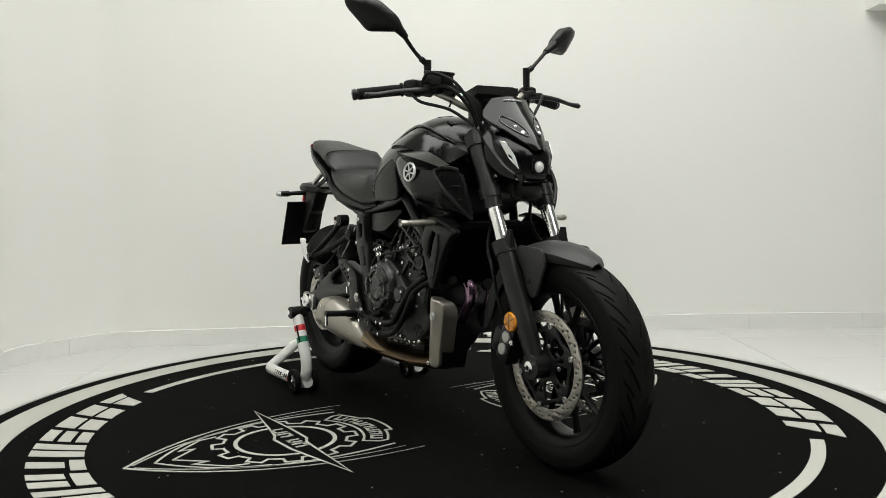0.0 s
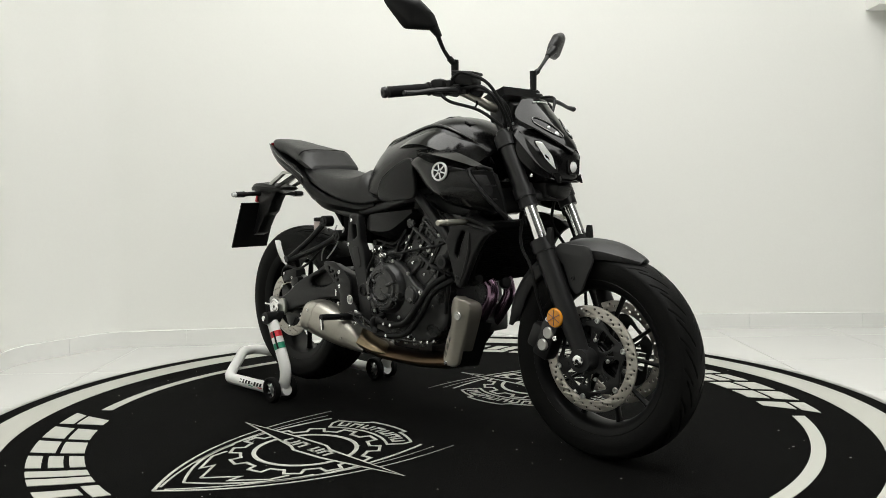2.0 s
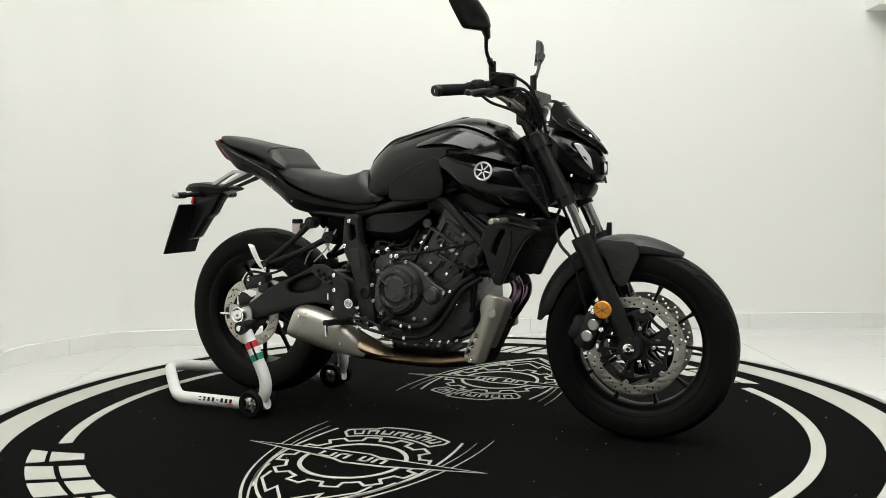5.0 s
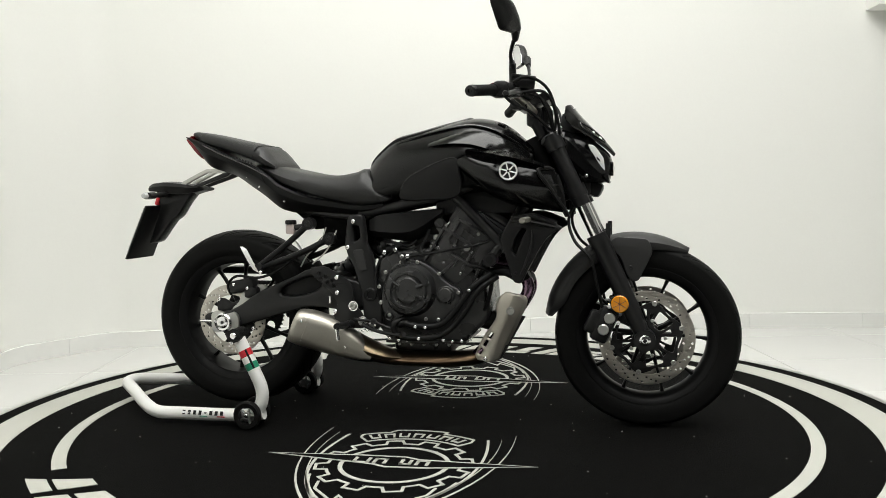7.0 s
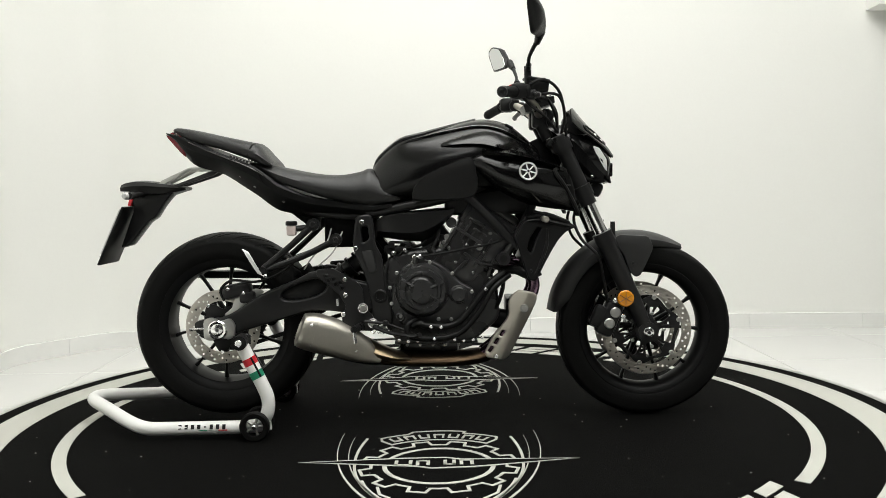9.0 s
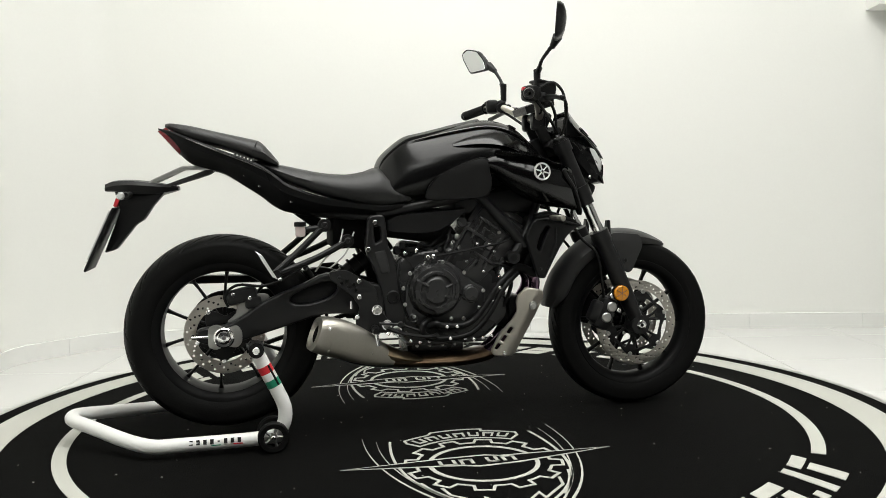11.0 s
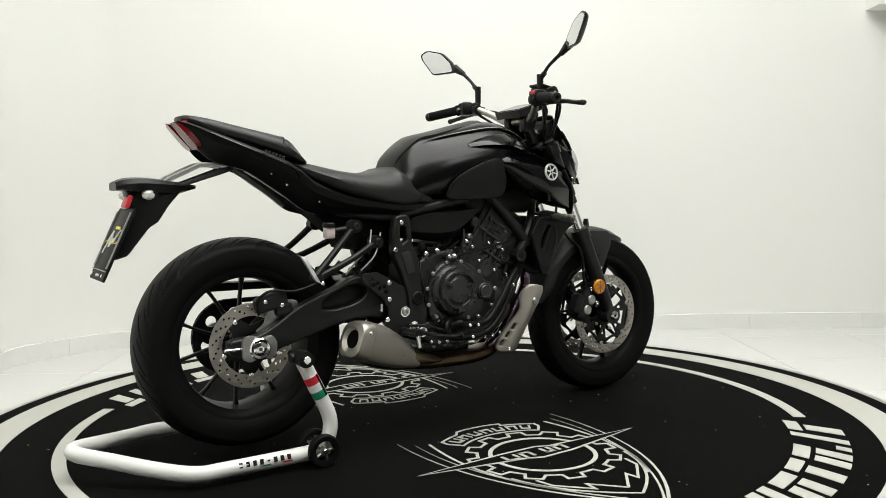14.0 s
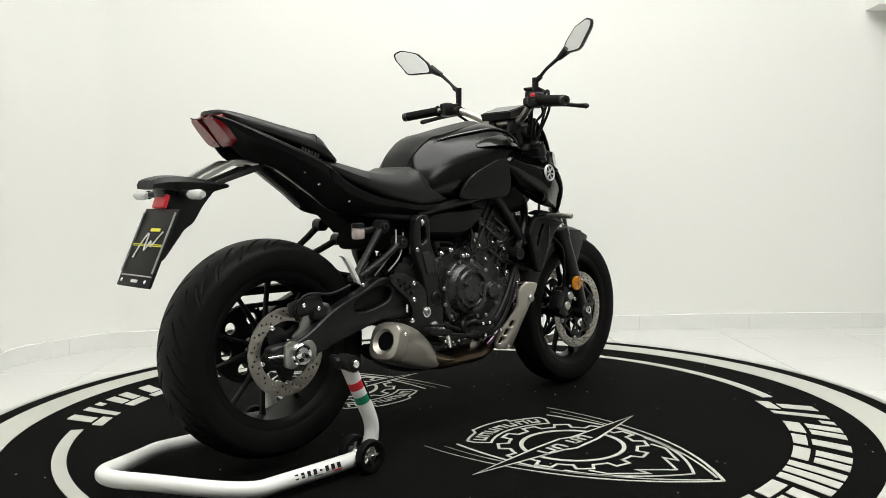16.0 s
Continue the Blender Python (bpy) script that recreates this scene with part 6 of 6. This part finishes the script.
for p in ((-0.052, -0.166, 0.556), (0.040, -0.132, 0.581), (0.022, -0.128, 0.598), (-0.100, -0.140, 0.575), (-0.138, -0.136, 0.566)):
    bp("fitting", join(knob(p, (0, -1, 0), 0.008, 0.008, 0.002, 8), knob((p[0], p[1] - 0.006, p[2]), (0, -1, 0), 0.005, 0.008, 0.001, 10)), CHROME, eng)
bp("level_window", join(lathe([(0.010, 0), (0.015, 0), (0.015, 0.006), (0.012, 0.008), (0.010, 0.006)], (-0.118, -0.160, 0.362), (0, -1, 0), 20, True)), ENGINE, eng)
bp("oil_sump", box(-0.03, 0, 0.255, 0.20, 0.16, 0.07, 0.02), ENGINE, eng)
bp("oil_filter", lathe([(0, 0.035), (0.028, 0.035), (0.034, 0.03), (0.034, -0.03), (0, -0.03)], (0.195, -0.03, 0.335), (1, 0, -0.2), 24), MATTE, eng)

# -- cooling --
RM = Matrix.Translation((0.345, 0, 0.575)) @ Matrix.Rotation(radians(27), 4, "Y")
rad = bp("radiator", box(0, 0, 0, 0.035, 0.32, 0.193, 0.006), DARK, None, "black radiator behind plastic side guards")
rad.matrix_local = Matrix.Translation((0, SIDE, 0)) @ RM
for k in range(23):
    bp("fin", box(0.0185, 0, -0.086 + k * 0.0078, 0.004, 0.30, 0.0024, 0), DARK, rad, crease=0)
bp("fan_shroud", box(-0.03, 0, 0, 0.03, 0.22, 0.18, 0.01), PLASTIC, rad)
for s in (-1, 1):
    g = [(0.250, 0.612), (0.274, 0.660), (0.306, 0.683), (0.360, 0.682), (0.405, 0.670), (0.446, 0.645), (0.412, 0.628), (0.390, 0.606), (0.368, 0.572), (0.340, 0.520), (0.316, 0.472), (0.293, 0.476), (0.277, 0.527), (0.263, 0.571)]
    slit = [(0.300, 0.560), (0.318, 0.610), (0.335, 0.640), (0.322, 0.645), (0.300, 0.615), (0.288, 0.575)]
    gb = bp("radiator_guard", plate([round_corners(g, 0.008), round_corners(slit, 0.006)], 0.024, 0.006, at_y(s * 0.178), 2), PLASTIC, None, "black plastic radiator side guard")
    bp("guard_lip", tube([(0.285, s * 0.188, 0.664), (0.330, s * 0.192, 0.668), (0.390, s * 0.191, 0.655), (0.440, s * 0.186, 0.643)], [0.003, 0.006, 0.006, 0.003], 8, 5), PLASTIC, gb)
    bp("guard_rib", tube([(0.352, s * 0.189, 0.640), (0.350, s * 0.190, 0.590), (0.330, s * 0.189, 0.530), (0.310, s * 0.188, 0.490)], [0.003, 0.006, 0.006, 0.003], 8, 5), PLASTIC, gb)
    bp("mesh_panel", plate([round_corners(slit, 0.006)], 0.006, 0.001, at_y(s * 0.172)), DARK, gb)
    bp("guard_top_fin", loft([[(0.29, s * 0.15, 0.684), (0.29, s * 0.194, 0.680), (0.29, s * 0.194, 0.674), (0.29, s * 0.15, 0.678)], [(0.35, s * 0.15, 0.692), (0.35, s * 0.200, 0.686), (0.35, s * 0.200, 0.679), (0.35, s * 0.15, 0.686)], [(0.425, s * 0.16, 0.664), (0.425, s * 0.190, 0.660), (0.425, s * 0.190, 0.655), (0.425, s * 0.16, 0.660)]], 3), PLASTIC, gb)
    bolts(gb, [(0.300, s * 0.188, 0.505)], 0.007, 0.004, s, MATTE)
    bp("crash_bobbin", lathe([(0, 0.116), (0.0075, 0.116), (0.0095, 0.112), (0.0095, 0.096), (0.0080, 0.094), (0.0080, 0.084), (0.0095, 0.082), (0.0095, 0.0), (0.012, -0.002), (0.012, -0.012)], (0.340, s * 0.188, 0.672), (-0.04, s, 0), 20), STEEL, gb, "bare metal crash bobbin")
bp("horn", lathe([(0, 0.012), (0.015, 0.010), (0.020, 0.005), (0.020, -0.008), (0.012, -0.016), (0, -0.016)], (0.322, 0.004, 0.474), (0.8, -0.4, 0.2), 24), MATTE)

# -- exhaust --
for s in (-1, 1):
    y0 = -0.018 + s * 0.040
    bp("header_pipe", tube([(0.190, s * 0.062, 0.535), (0.262, s * 0.058 - 0.006, 0.520), (0.312, y0, 0.480), (0.322, y0, 0.440), (0.300, y0 - 0.004, 0.395), (0.256, y0 - 0.010, 0.335), (0.205, s * 0.030 - 0.04, 0.265), (0.15, -0.045 + s * 0.02, 0.222)], 0.0195, 16, 5), BLUED, None, "heat-blued header pipe")
    bp("header_flange", lathe([(0.020, -0.005), (0.034, -0.005), (0.034, 0.005), (0.020, 0.005)], (0.200, s * 0.062, 0.530), (0.85, 0, -0.5), 18, True), MATTE)
coll = []
for x, y, z, w, h in ((0.195, -0.04, 0.235, 0.045, 0.020), (0.16, -0.04, 0.214, 0.050, 0.026), (0.06, -0.07, 0.208, 0.062, 0.026), (-0.05, -0.085, 0.210, 0.060, 0.024), (-0.13, -0.095, 0.216, 0.055, 0.026), (-0.20, -0.108, 0.238, 0.052, 0.036), (-0.25, -0.118, 0.258, 0.055, 0.045)):
    coll.append([(x, y + w * math.cos(q), z + h * math.sin(q)) for q in (2 * math.pi * k / 16 for k in range(16))])
bp("collector", loft(coll, 4), BRONZE, None, "heat-tinted bronze exhaust collector")
bp("collector_sleeve", loft([[(x, y + w * math.cos(q), z + h * math.sin(q)) for q in (2 * math.pi * k / 14 for k in range(14))] for x, y, z, w, h in ((-0.262, -0.124, 0.268, 0.044, 0.036), (-0.225, -0.126, 0.256, 0.052, 0.033), (-0.180, -0.122, 0.240, 0.052, 0.025), (-0.135, -0.116, 0.228, 0.050, 0.018), (-0.085, -0.108, 0.219, 0.036, 0.008))], 3), GOLDEN, None, "gold heat-tinted exhaust sleeve")
muf = []
for x, y, z, w, h in ((-0.192, -0.126, 0.222, 0.042, 0.012), (-0.220, -0.134, 0.242, 0.048, 0.031), (-0.255, -0.144, 0.262, 0.053, 0.045), (-0.295, -0.156, 0.282, 0.057, 0.054), (-0.345, -0.171, 0.304, 0.060, 0.060), (-0.395, -0.185, 0.322, 0.059, 0.060), (-0.424, -0.194, 0.330, 0.056, 0.056), (-0.436, -0.198, 0.333, 0.051, 0.051)):
    pts = []
    for i in range(24):
        q = 2 * math.pi * i / 24
        cq, sq = math.cos(q), math.sin(q)
        a, b = math.copysign(abs(cq) ** 0.62, cq) * w * 0.94, math.copysign(abs(sq) ** 0.62, sq) * h * 0.94
        pts.append((x + b * 0.38 - a * 0.22, y + a + b * 0.10, z + b))
    muf.append(pts)
MC = (-0.436, -0.198, 0.333)
inner = []
for rr, dx in ((0.036, -0.004), (0.026, 0.006), (0.025, 0.08)):
    inner.append([(MC[0] + rr * math.sin(q) * 0.38 - rr * math.cos(q) * 0.22 + dx, MC[1] + rr * math.cos(q) + rr * math.sin(q) * 0.1, MC[2] + rr * math.sin(q)) for q in (2 * math.pi * i / 24 for i in range(24))])
silencer = bp("silencer", loft(muf, 3, cap=False), STEEL, None, "brushed stainless steel silencer", 40)
bp("end_cap", loft([muf[-1]] + inner[:2], 1, cap=False), STEEL, silencer)
bp("outlet_bore", loft([inner[1], inner[2]], 1), DARK, silencer, "dark exhaust outlet")
bp("silencer_chamber", loft([[(x, y + w * math.cos(q), z + h * math.sin(q)) for q in (2 * math.pi * i / 14 for i in range(14))] for x, y, z, w, h in ((-0.15, -0.07, 0.212, 0.06, 0.012), (-0.22, -0.08, 0.226, 0.085, 0.030), (-0.32, -0.09, 0.255, 0.085, 0.038), (-0.40, -0.10, 0.285, 0.06, 0.025))], 3), MATTE, silencer, "black lower exhaust chamber")
bp("silencer_seam", loft([[(p[0] + 0.0, -0.185 + (p[1] + 0.185) * f, 0.322 + (p[2] - 0.322) * f) for p in muf[5]] for f in (0.99, 1.02)], 1, cap=False), STEEL, silencer)
bolts(silencer, [(-0.392, -0.240, 0.352), (-0.398, -0.236, 0.290), (-0.262, -0.196, 0.262)], 0.0055, 0.004)
sh = [(0.228, 0.399), (0.238, 0.424), (0.264, 0.445), (0.314, 0.434), (0.322, 0.410), (0.302, 0.362), (0.257, 0.271), (0.234, 0.222), (0.218, 0.211), (0.160, 0.214), (0.152, 0.231), (0.179, 0.289), (0.221, 0.344), (0.232, 0.366)]
slots = []
for i in range(3):
    cx, cz = 0.1735 + i * 0.0185, 0.246 + i * 0.0275
    slots.append(round_corners([(cx - 0.011, cz - 0.009), (cx - 0.001, cz - 0.013), (cx + 0.011, cz + 0.007), (cx + 0.001, cz + 0.011)], 0.004, 2))


def fine(bm):
    """Cuts a plate across so that it can bend."""
    for i in range(9):
        z = 0.22 + i * 0.025
        for off in (0.0, 0.02):
            if i == 0:
                bmesh.ops.bisect_plane(bm, geom=bm.verts[:] + bm.edges[:] + bm.faces[:], plane_co=(0.205 + off, 0, 0.21), plane_no=(1, 0, -0.40))
        bmesh.ops.bisect_plane(bm, geom=bm.verts[:] + bm.edges[:] + bm.faces[:], plane_co=(0, 0, z), plane_no=(0, 0, 1))
    for off in (0.0, 0.02, 0.04):
        bmesh.ops.bisect_plane(bm, geom=bm.verts[:] + bm.edges[:] + bm.faces[:], plane_co=(0.272 + off, 0, 0.40), plane_no=(1, 0, -0.45))
    return bm


def lean(bm):
    for v in bm.verts:
        v.co.y += -0.010 + (0.40 - v.co.z) * 0.20 + 0.40 * max(0.0, v.co.x - 0.272 - (v.co.z - 0.40) * 0.45) + 0.5 * max(0.0, 0.205 + (v.co.z - 0.21) * 0.40 - v.co.x)
    return bm


shield = bp("exhaust_shield", lean(fine(plate([round_corners(sh, 0.014, 4), *slots], 0.012, 0.005, at_y(-0.158), 3))), SHIELD, None, "blasted steel exhaust heat shield")
bp("shield_front", lean(loft([[(a, -0.158, b), (a + 0.006, -0.120, b - 0.004), (a, -0.120, b - 0.010), (a - 0.006, -0.155, b - 0.006)] for a, b in ((0.262, 0.444), (0.312, 0.432), (0.319, 0.406), (0.299, 0.360), (0.254, 0.271))], 3)), SHIELD, shield)
bp("shield_side", lean(loft([[(0.296, -0.150, 0.365), (0.312, -0.075, 0.352), (0.304, -0.075, 0.348), (0.288, -0.150, 0.361)], [(0.255, -0.150, 0.29), (0.27, -0.07, 0.28), (0.262, -0.07, 0.276), (0.247, -0.150, 0.286)], [(0.210, -0.150, 0.212), (0.228, -0.07, 0.205), (0.220, -0.07, 0.201), (0.202, -0.150, 0.208)]], 3)), MATTE, shield)
bp("shield_bolt", join(lathe([(0.006, 0.002), (0.012, 0.003), (0.014, 0.0)], (0.279, -0.1695, 0.384), (0, -1, 0), 20), knob((0.279, -0.1695, 0.384), (0, -1, 0), 0.007, 0.004, 0.001, 12)), ALU, shield)
bolts(shield, [(0.190, -0.134, 0.224)], 0.007, 0.005)


# boxes and ducts behind the frame
bp("air_box", box(0.17, 0, 0.735, 0.28, 0.24, 0.10, 0.02), PLASTIC, None, "black air box under the tank")
bp("battery_box", join(box(-0.285, 0, 0.640, 0.16, 0.20, 0.11, 0.015)), DARK, None, "black battery tray under the seat")
bp("water_pipe", tube([(0.20, -0.115, 0.500), (0.255, -0.12, 0.505), (0.300, -0.125, 0.487), (0.335, -0.13, 0.500)], 0.015, 12, 4), CABLE, None, "black rubber radiator hose")
bp("regulator", box(0.255, 0.0, 0.36, 0.05, 0.13, 0.09, 0.008), MATTE)
bp("starter_motor", rod((-0.10, -0.10, 0.565), (-0.10, 0.10, 0.565), 0.032), MATTE)
bp("idle_valve", join(box(-0.145, -0.10, 0.575, 0.05, 0.03, 0.028, 0.006), rod((-0.15, -0.115, 0.575), (-0.11, -0.115, 0.578), 0.008)), MATTE)
for pts in ([(-0.335, -0.146, 0.650), (-0.352, -0.160, 0.600), (-0.395, -0.165, 0.560), (-0.425, -0.150, 0.520)], [(-0.300, -0.140, 0.640), (-0.330, -0.158, 0.575), (-0.380, -0.160, 0.530)]):
    bp("brake_hose", tube(pts, 0.0026, 6, 6), TRIM, None, "thin grey brake hose")


# ---- the turntable turns, with what stands on it ----
def motions():
    rows = [(t, pose(0, 0, 0, 0, 0, TURN_0 + TURN_RATE * t)) for t in range(0, 17)]
    for thing in (turntable, stand, bike):
        walk(thing, rows)


motions()
